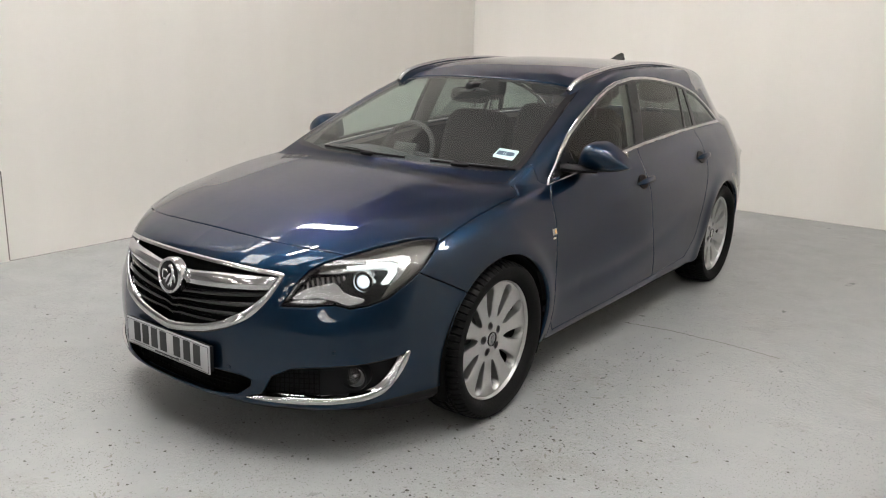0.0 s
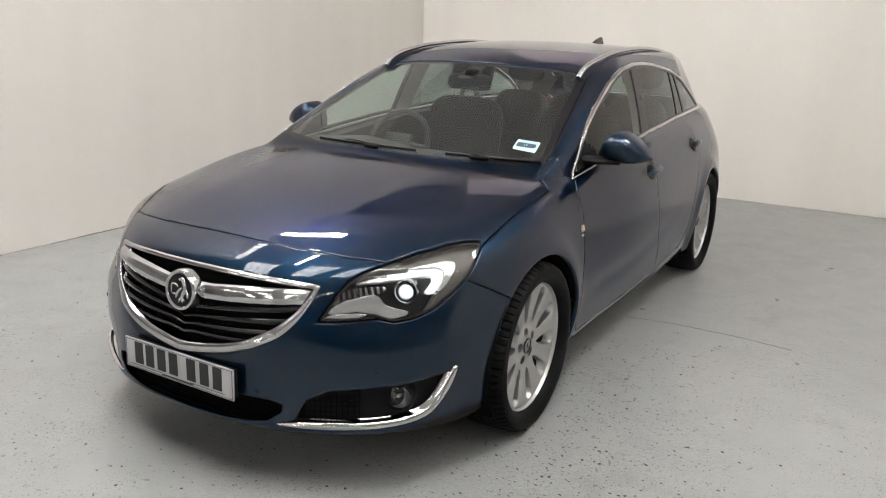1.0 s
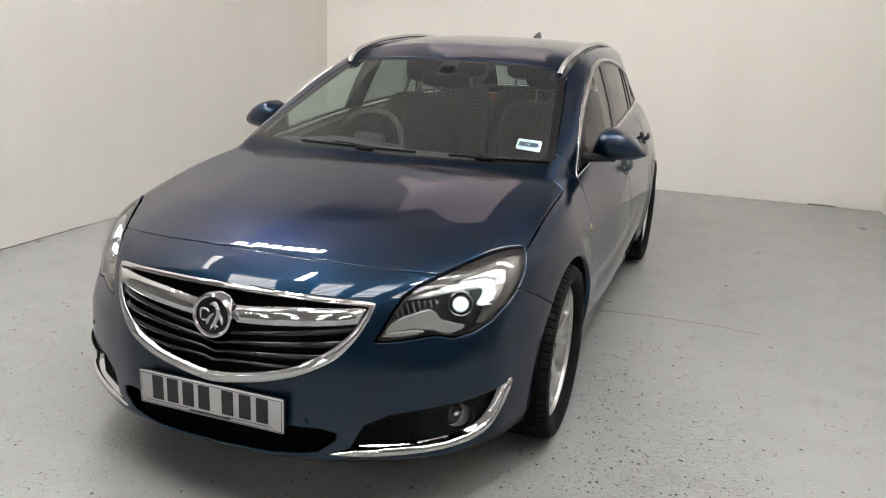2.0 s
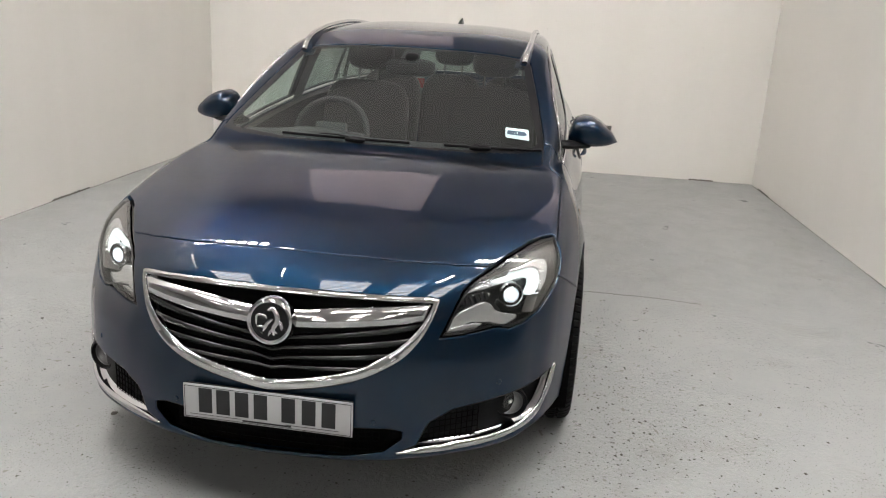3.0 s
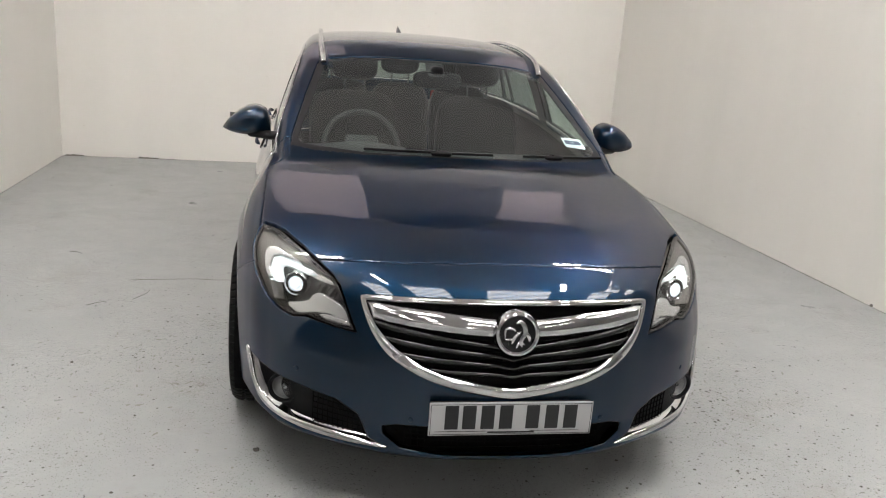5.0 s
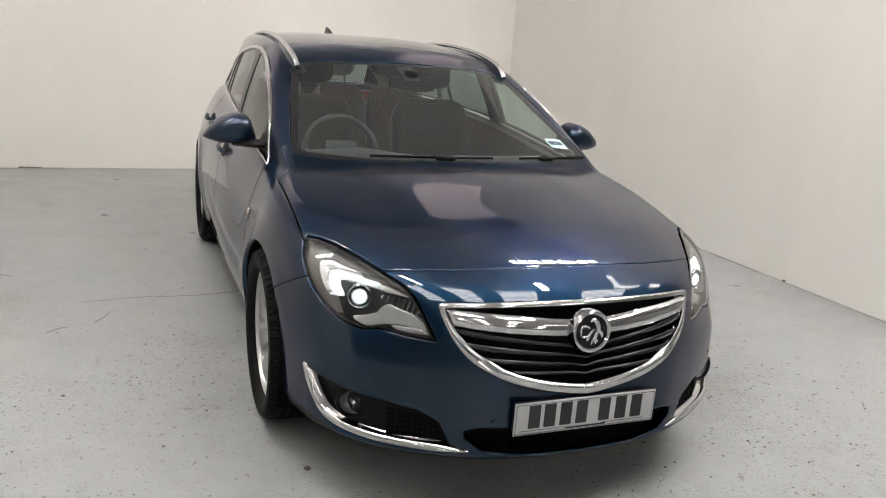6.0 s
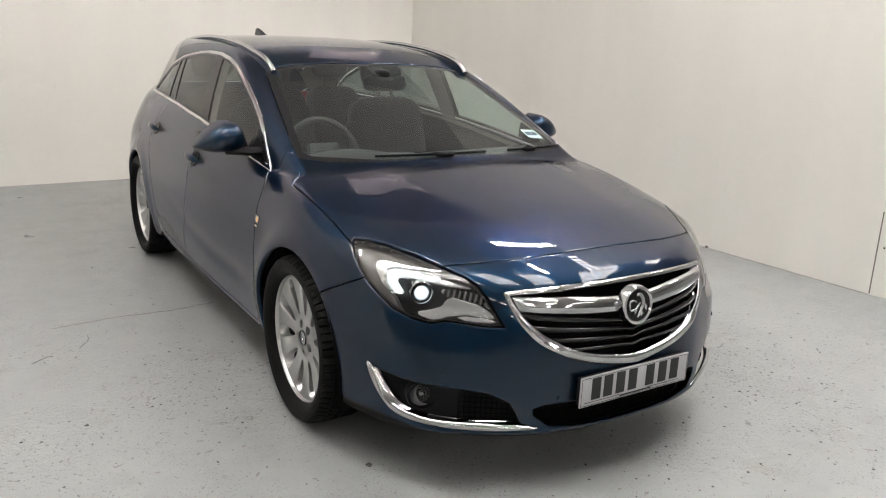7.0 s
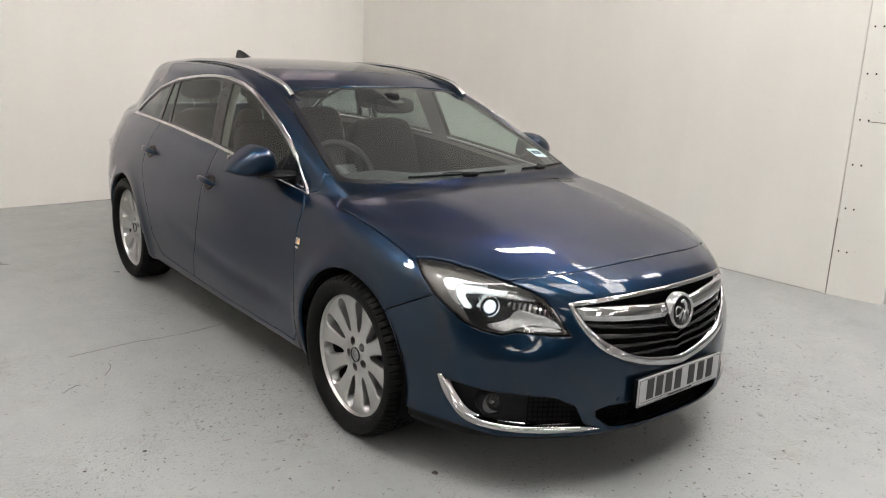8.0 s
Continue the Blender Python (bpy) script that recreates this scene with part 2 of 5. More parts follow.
def tube(name, pts, radius, seg=10, flat=1.0, up=(0, 0, 1), taper=False, caps=True):
    """A bar along a line of points; flat squeezes it along up."""
    pts = [Vector(p) for p in pts]
    g = []
    for i, p in enumerate(pts):
        t = (pts[min(i + 1, len(pts) - 1)] - pts[max(i - 1, 0)]).normalized()
        s = t.cross(Vector(up)).normalized()
        u = s.cross(t).normalized()
        k = i / (len(pts) - 1)
        r = radius * (max(0.15, math.sin(math.pi * min(1, max(0, k))) ** 0.35) if taper else 1)
        g.append([p + s * (r * math.cos(a)) + u * (r * flat * math.sin(a)) for a in (2 * math.pi * j / seg for j in range(seg))])
    me = rows_mesh(name, np.array([[tuple(q) for q in row] for row in g]), closed_v=True)
    if caps:
        bm = bmesh.new()
        bm.from_mesh(me)
        bmesh.ops.holes_fill(bm, edges=[e for e in bm.edges if e.is_boundary])
        bmesh.ops.recalc_face_normals(bm, faces=bm.faces)
        bm.to_mesh(me)
        bm.free()
    return smooth_mesh(me, 50)


import itertools

TABLES = {}


def spline(t, knots):
    """Smooth curve through (t, value) pairs, straight past its ends."""
    key = tuple(knots)
    if key not in TABLES:
        k = np.array([a for a, _ in knots], float)
        v = np.array([b for _, b in knots], float)
        d = np.diff(v) / np.diff(k)
        s = np.concatenate([[d[0]], d[1:], [d[-1]]])
        for i in range(1, len(v) - 1):
            h0, h1 = k[i] - k[i - 1], k[i + 1] - k[i]
            s[i] = (d[i - 1] * h1 + d[i] * h0) / (h0 + h1)
        x = np.linspace(k[0], k[-1], 3000)
        i = np.clip(np.searchsorted(k, x) - 1, 0, len(k) - 2)
        h = k[i + 1] - k[i]
        u = (x - k[i]) / h
        y = ((2 * u ** 3 - 3 * u ** 2 + 1) * v[i] + (u ** 3 - 2 * u ** 2 + u) * h * s[i]
             + (-2 * u ** 3 + 3 * u ** 2) * v[i + 1] + (u ** 3 - u ** 2) * h * s[i + 1])
        TABLES[key] = (np.concatenate([[k[0] - 9], x, [k[-1] + 9]]), np.concatenate([[y[0] - 9 * s[0]], y, [y[-1] + 9 * s[-1]]]))
    return np.interp(t, *TABLES[key])


def smax(a, b, k):
    h = np.clip(0.5 + 0.5 * (a - b) / k, 0, 1)
    return b + (a - b) * h + k * h * (1 - h)


def smin(a, b, k):
    return -smax(-a, -b, k)


def inside(px, py, corners):
    """How far a point lies inside a polygon (outside: minus)."""
    c = np.array(corners, float)
    d = np.full(np.shape(px), 1e9)
    odd = np.zeros(np.shape(px), bool)
    for (ax, ay), (bx, by) in zip(c, np.roll(c, -1, 0)):
        ex, ey = bx - ax, by - ay
        u = np.clip(((px - ax) * ex + (py - ay) * ey) / (ex * ex + ey * ey + 1e-12), 0, 1)
        d = np.minimum(d, np.hypot(px - ax - u * ex, py - ay - u * ey))
        cross = (ay > py) != (by > py)
        odd ^= cross & (px < ex * (py - ay) / (ey if abs(ey) > 1e-12 else 1e-12) + ax)
    return np.where(odd, d, -d)


def rounded(corners, n=6):
    """The polygon's corners joined by a smooth closed curve."""
    c = np.array(corners, float)
    out = []
    for i in range(len(c)):
        p0, p1, p2, p3 = c[i - 1], c[i], c[(i + 1) % len(c)], c[(i + 2) % len(c)]
        for k in range(n):
            t = k / n
            out.append(tuple(0.5 * (2 * p1 + (p2 - p0) * t + (2 * p0 - 5 * p1 + 4 * p2 - p3) * t * t + (3 * p1 - p0 - 3 * p2 + p3) * t ** 3)))
    return out


# ---- the bay and the hall round it ----
def wall_between(name, a, b, z0, z1, thick, mat, label):
    """An upright wall from a to b in plan; its thickness goes to the right of the way from a to b."""
    a, b = Vector((*a, 0)), Vector((*b, 0))
    t = (b - a).normalized()
    n = Vector((t.y, -t.x, 0)) * thick
    bm = bmesh.new()
    lo = [bm.verts.new((p.x, p.y, z0)) for p in (a, b, b + n, a + n)]
    hi = [bm.verts.new((p.x, p.y, z1)) for p in (a, b, b + n, a + n)]
    bm.faces.new(lo[::-1])
    bm.faces.new(hi)
    for i in range(4):
        bm.faces.new((lo[i], lo[(i + 1) % 4], hi[(i + 1) % 4], hi[i]))
    bmesh.ops.recalc_face_normals(bm, faces=bm.faces)
    return tagged(part(name, bm, mat), label, "wall", "", "structure")


HIGH, NORTH_HIGH, TOP = 4.4, 3.2, 5.8
HALL_W, HALL_S, HALL_N = 14.5, -30.0, 6.4
floor = tagged(part("floor", slab(-HALL_W, HALL_W, HALL_S, HALL_N, -0.2, 0), FLOOR), "grey painted concrete floor with chips and dirt", "floor", "", "structure")
east = wall_between("wall_east", (3.0, -0.115), (2.79, 5.58), 0, HIGH, 0.15, WALL, "white painted panel wall of the bay")
west = wall_between("wall_west", (-2.94, -0.20), (-3.08, 5.47), 0, HIGH, -0.15, WALL, "white painted panel wall of the bay")
north = wall_between("wall_north", (-3.3, 5.45), (3.0, 5.595), 0, NORTH_HIGH, -0.15, WALL, "white painted back wall of the bay")
wall_between("wall_east_end", (3.075, -0.475), (3.0, -0.119), 0, HIGH, 0.12, WALL, "white painted end panel with screw holes")
wall_between("wall_west_end", (-2.95, -1.2), (-2.937, -0.204), 0, HIGH, -0.12, WALL, "white painted end panel of the bay wall")
tagged(part("ceiling", slab(-HALL_W, HALL_W, HALL_S, HALL_N, TOP, TOP + 0.15), CEIL), "dark hall roof lining", "ceiling", "", "structure")
for nm, a, b in (("hall_wall_west", (-HALL_W, HALL_S), (-HALL_W, HALL_N)), ("hall_wall_north", (-HALL_W, HALL_N), (HALL_W, HALL_N)),
                 ("hall_wall_east", (HALL_W, HALL_N), (HALL_W, HALL_S)), ("hall_wall_south", (HALL_W, HALL_S), (-HALL_W, HALL_S))):
    wall_between(nm, a, b, 0, TOP, -0.2, HALL, "plain grey hall wall")


# sheets on the upper part of the far hall wall, some glowing, with grey slats in the middle
# all unseen and added to put patches into the bonnet's reflections
upper_wall = bpy.data.objects["hall_wall_north"]
for x0, x1, sheet_mat, told in ((-7.6, -2.6, PALE_SHEET, "unseen pale sheet added for reflections in the bonnet"), (-2.6, -0.6, SHEET_GLOW, "unseen glowing sheet added for a pale patch in the bonnet"), (2.1, 3.6, SHEET_GLOW, "unseen glowing sheet added for a pale patch in the bonnet"), (3.6, 7.7, PALE_SHEET, "unseen pale sheet added for reflections in the bonnet")):
    n = round((x1 - x0) / 0.9)
    for k in range(n):
        a, b = x0 + (x1 - x0) * k / n, x0 + (x1 - x0) * (k + 1) / n
        part("reflection_sheet", slab(a + 0.004, b - 0.004, HALL_N - 0.03, HALL_N - 0.004, 4.15, TOP - 0.05, 0.004, None, 1), sheet_mat, upper_wall, told)
for k in range(11):
    z = 4.15 + 0.143 * k
    part("reflection_slat", slab(-0.59, 2.09, HALL_N - 0.04, HALL_N - 0.006, z, z + 0.138, 0.012, None, 1), GREY_BOARD, upper_wall, "unseen grey slat added for a darker patch in the bonnet")


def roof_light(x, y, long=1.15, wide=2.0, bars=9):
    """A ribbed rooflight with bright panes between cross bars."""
    ob = thing("roof_light", "bright ribbed rooflight panel in the pale roof, repeated to add light", "lamp", (x, y, TOP - 0.14), "rooflights of the hall")
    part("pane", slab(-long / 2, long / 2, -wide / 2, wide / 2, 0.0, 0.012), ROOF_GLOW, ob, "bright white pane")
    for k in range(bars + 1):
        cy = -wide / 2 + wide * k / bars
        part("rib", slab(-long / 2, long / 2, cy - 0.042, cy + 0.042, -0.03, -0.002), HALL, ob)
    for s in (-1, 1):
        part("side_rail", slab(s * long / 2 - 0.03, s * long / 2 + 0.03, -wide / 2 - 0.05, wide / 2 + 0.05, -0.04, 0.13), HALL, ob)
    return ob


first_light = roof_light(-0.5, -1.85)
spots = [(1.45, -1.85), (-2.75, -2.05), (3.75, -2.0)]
# outer rows beyond the bay are unseen extras that brighten its walls
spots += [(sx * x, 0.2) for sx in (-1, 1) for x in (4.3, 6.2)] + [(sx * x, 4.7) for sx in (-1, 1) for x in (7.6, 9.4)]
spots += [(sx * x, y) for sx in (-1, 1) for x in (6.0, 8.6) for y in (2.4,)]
# far rows are added as well, to light the back wall from the front
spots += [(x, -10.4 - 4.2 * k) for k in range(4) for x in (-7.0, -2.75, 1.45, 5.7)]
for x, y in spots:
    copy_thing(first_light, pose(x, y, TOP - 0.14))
# unseen dark board added for the dark bands reflected in screen and bonnet
beam = part("reflection_board", slab(-HALL_W, HALL_W, 4.75, 6.3, TOP - 0.10, TOP - 0.004), GREY_BOARD, bpy.data.objects["ceiling"], "unseen dark board under the roof, added for its reflection")


def strip_lamp(x, y, long=1.2, wide=0.14, ribs=0):
    """A bright tube lamp under a batten, hung from the roof; ribs are the bars of its louvre."""
    ob = thing("strip_lamp", "slim white strip lamp hung under the roof", "lamp", (x, y, TOP - 0.35), "strip lamps of the hall")
    part("tube", slab(-wide / 2, wide / 2, -long / 2, long / 2, 0.0, 0.03, 0.01), TUBE_GLOW, ob, "bright white tube")
    part("batten", slab(-wide / 2 - 0.02, wide / 2 + 0.02, -long / 2 - 0.03, long / 2 + 0.03, 0.034, 0.08, 0.005), HALL, ob)
    for k in range(ribs):
        v = -long / 2 + long * (k + 0.5) / ribs
        part("louvre_bar", slab(-wide / 2, wide / 2, v - 0.03, v + 0.03, -0.04, -0.003), HALL, ob)
    for v in (-long * 0.37, long * 0.37):
        part("hanger", slab(-0.005, 0.005, v - 0.005, v + 0.005, 0.08, 0.35), HALL, ob)
    return ob


first_strip = strip_lamp(2.2, -0.1)
copy_thing(first_strip, pose(-1.7, -0.1, TOP - 0.35))
louvred = strip_lamp(3.05, 2.1, 1.7, 0.24, 8)
louvred.rotation_euler = (0, 0, math.pi / 2)
copy_thing(louvred, pose(-3.05, 2.1, TOP - 0.35, 0, 0, 90))

# ---- marks on floor and walls ----
def ribbon(name, pts, width, mat, parent=None, label="", jitter=0.0, lift=0.0015):
    """A thin uneven strip that lies on the floor along a line of (x, y)."""
    rng = random.Random(len(pts) * 7 + int(abs(pts[0][0]) * 100))
    line = []
    for (ax, ay), (bx, by) in zip(pts, pts[1:]):
        n = max(2, int(math.hypot(bx - ax, by - ay) / 0.02))
        line += [(ax + (bx - ax) * k / n + rng.uniform(-jitter, jitter), ay + (by - ay) * k / n + rng.uniform(-jitter, jitter)) for k in range(n)]
    g = []
    for i, (x, y) in enumerate(line):
        x2, y2 = line[min(i + 1, len(line) - 1)]
        x1, y1 = line[max(i - 1, 0)]
        d = math.hypot(x2 - x1, y2 - y1) or 1
        w = width * rng.uniform(0.35, 1.0) / 2
        nx, ny = -(y2 - y1) / d * w, (x2 - x1) / d * w
        g.append([(x + nx, y + ny, 0.0), (x + nx * 0.7, y + ny * 0.7, lift), (x - nx * 0.7, y - ny * 0.7, lift), (x - nx, y - ny, 0.0)])
    return link(name, rows_mesh(name, g), parent, mat, label)


CRACK_LINES = (((0.80, 1.50), (1.05, 1.545), (1.42, 1.545), (1.68, 1.515)), ((-0.78, 1.51), (-1.05, 1.48), (-1.30, 1.495), (-1.65, 1.455)))
for pts in CRACK_LINES:
    ribbon("floor_crack", pts, 0.006, GRIME, floor, "thin dark crack", 0.006)


def wall_foot(name, a, b, seed, parent):
    """The ragged dirty joint where a wall meets the floor."""
    rng = random.Random(seed)
    a, b = Vector((*a, 0)), Vector((*b, 0))
    t = (b - a).normalized()
    n = Vector((-t.y, t.x, 0))
    if n.dot(Vector((0, 2, 0)) - a) < 0:
        n = -n
    steps = int((b - a).length / 0.012)
    g, tall = [], 0.004
    for k in range(steps + 1):
        p = a + (b - a) * (k / steps)
        if rng.random() < 0.03:
            tall = rng.choice((0.002, 0.002, 0.003, 0.003, 0.005, 0.008, 0.018))
        h = max(0.002, tall * rng.uniform(0.6, 1.1))
        g.append([tuple(p + n * (0.003 + rng.uniform(0, 0.005)) + Vector((0, 0, 0.0015))), tuple(p + n * 0.0026 + Vector((0, 0, 0.0018))), tuple(p + n * 0.0022 + Vector((0, 0, h))), tuple(p - n * 0.002 + Vector((0, 0, h + 0.001)))])
    return link(name, rows_mesh(name, g), parent, GRIME, "ragged dirty joint along the floor")


wall_foot("foot_joint", (3.0, -0.115), (2.79, 5.58), 1, east)
wall_foot("foot_joint", (-2.94, -0.20), (-3.08, 5.47), 2, west)
wall_foot("foot_joint", (-3.07, 5.455), (2.79, 5.59), 3, north)

# flakes of old paint and grit on the floor, thickest in front of the car
rng = random.Random(11)
verts, faces = [], []
for k in range(2300):
    if k % 14 == 0:
        x, y = rng.gauss(1.02, 0.20), rng.gauss(0.75, 0.40)
    elif k % 14 == 5:
        x, y = rng.gauss(-1.10, 0.22), rng.gauss(0.45, 0.45)
    elif k % 3 == 0:
        x, y = rng.gauss(1.25, 0.35), rng.gauss(-0.15, 0.45)
    elif k % 3 == 1:
        x, y = rng.uniform(-2.2, 2.2), rng.gauss(-1.25, 0.35)
    else:
        x, y = rng.uniform(-2.6, 2.6), rng.uniform(-1.8, 2.5)
    r = rng.choice((0.0015, 0.002, 0.0025, 0.003, 0.0035, 0.004, 0.005, 0.007))
    n0, sides = len(verts), rng.choice((4, 5, 6))
    a0 = rng.uniform(0, 6)
    for j in range(sides):
        q = r * rng.uniform(0.5, 1.2)
        verts.append((x + q * math.cos(a0 + 6.283 * j / sides), y + q * math.sin(a0 + 6.283 * j / sides), 0.0005 + r * rng.uniform(0.1, 0.5)))
    verts.append((x, y, 0.0008 + r * 0.6))
    faces += [(n0 + j, n0 + (j + 1) % sides, n0 + sides) for j in range(sides)]
me = bpy.data.meshes.new("floor_grit")
me.from_pydata(verts, [], faces)
tagged(link("floor_grit", me, None, CHIP), "dark grit and paint flakes lying on the floor", "grit", "", "stuff")

# brown scuffs left by tyres and dragged dirt
rng = random.Random(23)
verts, faces = [], []
for k in range(420):
    if k % 3 == 0:
        x, y = rng.gauss(1.15, 0.24), rng.gauss(0.45, 0.50)
    elif k % 3 == 1:
        x, y = rng.gauss(-1.20, 0.28), rng.gauss(0.35, 0.45)
    else:
        x, y = rng.gauss(0.0, 1.2), rng.gauss(-1.35, 0.30)
    long, wide, a = rng.choice((0.006, 0.010, 0.014, 0.022)) * rng.uniform(0.6, 1.3), rng.uniform(0.003, 0.008), rng.uniform(0, 6.28)
    n0, sides = len(verts), 11
    for j in range(sides):
        b = 6.283 * j / sides
        u, v = long * math.cos(b) * rng.uniform(0.45, 1.1), wide * math.sin(b) * rng.uniform(0.3, 1.2)
        verts.append((x + u * math.cos(a) - v * math.sin(a), y + u * math.sin(a) + v * math.cos(a), 0.0004 + 0.000001 * k))
    faces.append(tuple(range(n0, n0 + sides)))
me = bpy.data.meshes.new("floor_scuffs")
me.from_pydata(verts, [], faces)
tagged(link("floor_scuffs", me, None, SCUFF), "brown scuffs and dried dirt on the floor", "dirt", "", "stuff")


def flake(x, y, r, seed):
    rng = random.Random(seed)
    bm = bmesh.new()
    bmesh.ops.create_icosphere(bm, subdivisions=2, radius=r)
    for v in bm.verts:
        v.co = Vector((v.co.x * rng.uniform(0.7, 1.2), v.co.y * rng.uniform(0.7, 1.2), max(0.0, v.co.z * 0.45)))
    ob = part("dirt_clump", bm, CHIP)
    ob.location = (x, y, 0.0)
    return tagged(ob, "small dark clump of dirt on the floor", "dirt", "dirt clumps on the floor")


for k, (x, y, r) in enumerate(((-0.797, -0.477, 0.013), (0.98, -0.70, 0.007), (-1.24, -0.73, 0.006), (-1.63, 0.30, 0.008), (-1.86, 0.27, 0.007), (0.79, 0.84, 0.006))):
    flake(x, y, r, k)


def hair(pts, k):
    line = [(x, y, 0.003 + 0.004 * math.sin(math.pi * i / (len(pts) - 1))) for i, (x, y) in enumerate(pts)]
    ys = [(float(spline(u, [(i, p[0]) for i, p in enumerate(line)])), float(spline(u, [(i, p[1]) for i, p in enumerate(line)])), float(spline(u, [(i, p[2]) for i, p in enumerate(line)]))) for u in np.linspace(0, len(line) - 1, 14)]
    ob = link("plant_fibre", tube("plant_fibre", ys, 0.0013, 5), None, CHIP)
    return tagged(ob, "thin dark fibre lying on the floor", "fibre", "fibres on the floor")


hair([(-1.75, 1.02), (-1.69, 1.06), (-1.66, 1.07)], 0)
hair([(-1.54, 1.12), (-1.49, 1.20), (-1.48, 1.28)], 1)
hair([(-2.09, 1.995), (-2.05, 1.985), (-2.01, 1.965)], 2)

# the end panel's screw holes and its seam
for k in range(6):
    for dy in (-0.155, -0.207):
        z = 0.32 + 0.3015 * k
        u = (dy + 0.119) / (-0.475 + 0.119)
        x = 3.0 + u * 0.075
        ob = link("screw_hole", lathe("screw_hole", [(0.0, 0.0012), (0.0055, 0.001), (0.007, -0.001)], 12), bpy.data.objects["wall_east_end"], DARK)
        ob.location = (x - 0.001, dy, z)
        ob.rotation_euler = (0, 0, math.pi - 0.2)
bm = slab(-0.0015, 0.004, -0.08, 0.08, -0.002, 0.002)
crack = part("panel_crack", bm, GRIME, bpy.data.objects["wall_east_end"])
crack.location = (3.030, -0.285, 1.215)
crack.rotation_euler = (0.02, 0, 0.2)
for nm, x, y, z0, z1, w in (("panel_seam", 2.9985, -0.117, 0.0, 0.55, 0.003), ("panel_seam", -2.9385, -0.202, 0.0, 0.62, 0.004)):
    part(nm, slab(x - 0.002, x + 0.002, y - w, y + w, z0 + 0.01, z1), GRIME, east if x > 0 else west, "dark joint between wall panels")
part("overlap_panel", slab(-0.002, 0.002, -0.63, 0.63, 0.004, HIGH - 0.01, 0.001), WALL, east, "wall panel that stands slightly proud").matrix_local = Matrix.Translation((2.9735, 0.517, 0)) @ Matrix.Rotation(math.atan2(0.21, 5.695), 4, "Z")

# ---- the car's skin: one smooth solid, cut into its panels ----
WHEEL_Y = (0.0, 2.737)
HUB_Z, ARCH = 0.335, 0.368
HC = [(-1.0, 0.66), (-0.88, 0.745), (-0.76, 0.794), (-0.5, 0.868), (-0.2, 0.920), (0.1, 0.958), (0.32, 0.977), (0.7, 1.0), (1.5, 1.03), (3.3, 1.09), (4.0, 1.09)]
WM = [(-1.0, 0.80), (-0.6, 0.873), (-0.3, 0.908), (0.0, 0.917), (0.45, 0.905), (1.2, 0.924), (2.0, 0.926), (2.74, 0.912), (3.2, 0.868), (3.6, 0.755), (4.0, 0.60)]
SIDE = [(0.1, 0.085), (0.2, 0.055), (0.3, 0.030), (0.42, 0.008), (0.55, 0.0), (0.68, 0.010), (0.80, 0.032), (0.90, 0.072), (1.0, 0.125), (1.1, 0.185), (1.3, 0.30)]
NOSE = [(0.12, -0.80), (0.19, -0.905), (0.24, -0.945), (0.32, -0.952), (0.44, -0.952), (0.55, -0.938), (0.64, -0.915), (0.714, -0.880), (0.76, -0.835), (0.80, -0.76), (0.86, -0.60)]
NOSE_PLAN = [(0.0, 0.0), (0.2, 0.012), (0.3, 0.030), (0.38, 0.055), (0.455, 0.092), (0.5, 0.120), (0.635, 0.235), (0.75, 0.345), (0.825, 0.44), (0.88, 0.57), (0.93, 0.80)]
BELT = [(0.5, 0.921), (1.0, 0.975), (1.3, 1.004), (1.57, 1.026), (2.13, 1.049), (3.0, 1.068), (3.4, 1.075)]
BELT_X = [(0.0, 0.73), (0.53, 0.792), (1.0, 0.806), (1.5, 0.796), (2.1, 0.775), (2.74, 0.730), (3.1, 0.685), (3.4, 0.60), (3.8, 0.48)]
ROOF = [(0.9, 1.312), (1.06, 1.356), (1.2, 1.394), (1.45, 1.438), (1.8, 1.468), (2.3, 1.474), (2.85, 1.452), (3.3, 1.405), (3.8, 1.33)]


def lower(ax, y, z):
    crown = spline(y, [(-0.9, 0.05), (-0.3, 0.07), (0.4, 0.035), (1.5, 0.03)])
    top = z - spline(y, HC) + crown * np.abs(ax / 0.75) ** 2.2 - 0.005 * np.exp(-((ax - 0.40 - 0.12 * y) / 0.09) ** 2) * np.clip(1.2 * (y + 0.9), 0, 1) * np.clip(2 * (0.5 - y), 0, 1)
    zz = z + 0.035 * np.clip(1 - y / 1.5, 0, 1.3)
    flare = 0.0
    for wy in WHEEL_Y:
        r = np.hypot(y - wy, z - HUB_Z)
        flare = flare + 0.014 * np.exp(-((r - 0.385) / 0.06) ** 2) * (z > 0.2)
    blade = 0.010 * np.exp(-((z - 0.43 - 0.10 * (y - 0.75) ** 2) / 0.05) ** 2) * np.clip((y - 0.45) * 4, 0, 1) * np.clip((2.0 - y) * 1.2, 0, 1)
    side = ax - (spline(y, WM) - spline(zz, SIDE) + flare - blade)
    plan = spline(ax, NOSE_PLAN)
    slope = (spline(ax + 0.004, NOSE_PLAN) - plan) / 0.004
    low = np.clip((0.66 - z) / 0.16, 0, 1)
    plan = plan - 0.044 * np.exp(-((ax - 0.68) / 0.14) ** 2) * low * low * (3 - 2 * low)
    lip = -0.018 * np.exp(-((z - 0.225) / 0.022) ** 2)
    front = (spline(z, NOSE) + plan + lip - y) / np.sqrt(1 + slope ** 2)
    rear = y - (3.925 - 0.10 * np.clip(z - 0.6, 0, 1) - 0.35 * ax ** 2.2 * 0.6)
    f = smax(front, side, 0.10)
    f = smax(f, top, 0.075)
    f = smax(f, rear, 0.15)
    return smax(f, 0.165 + 0.03 * np.clip(y, 0, 1) - z, 0.05)


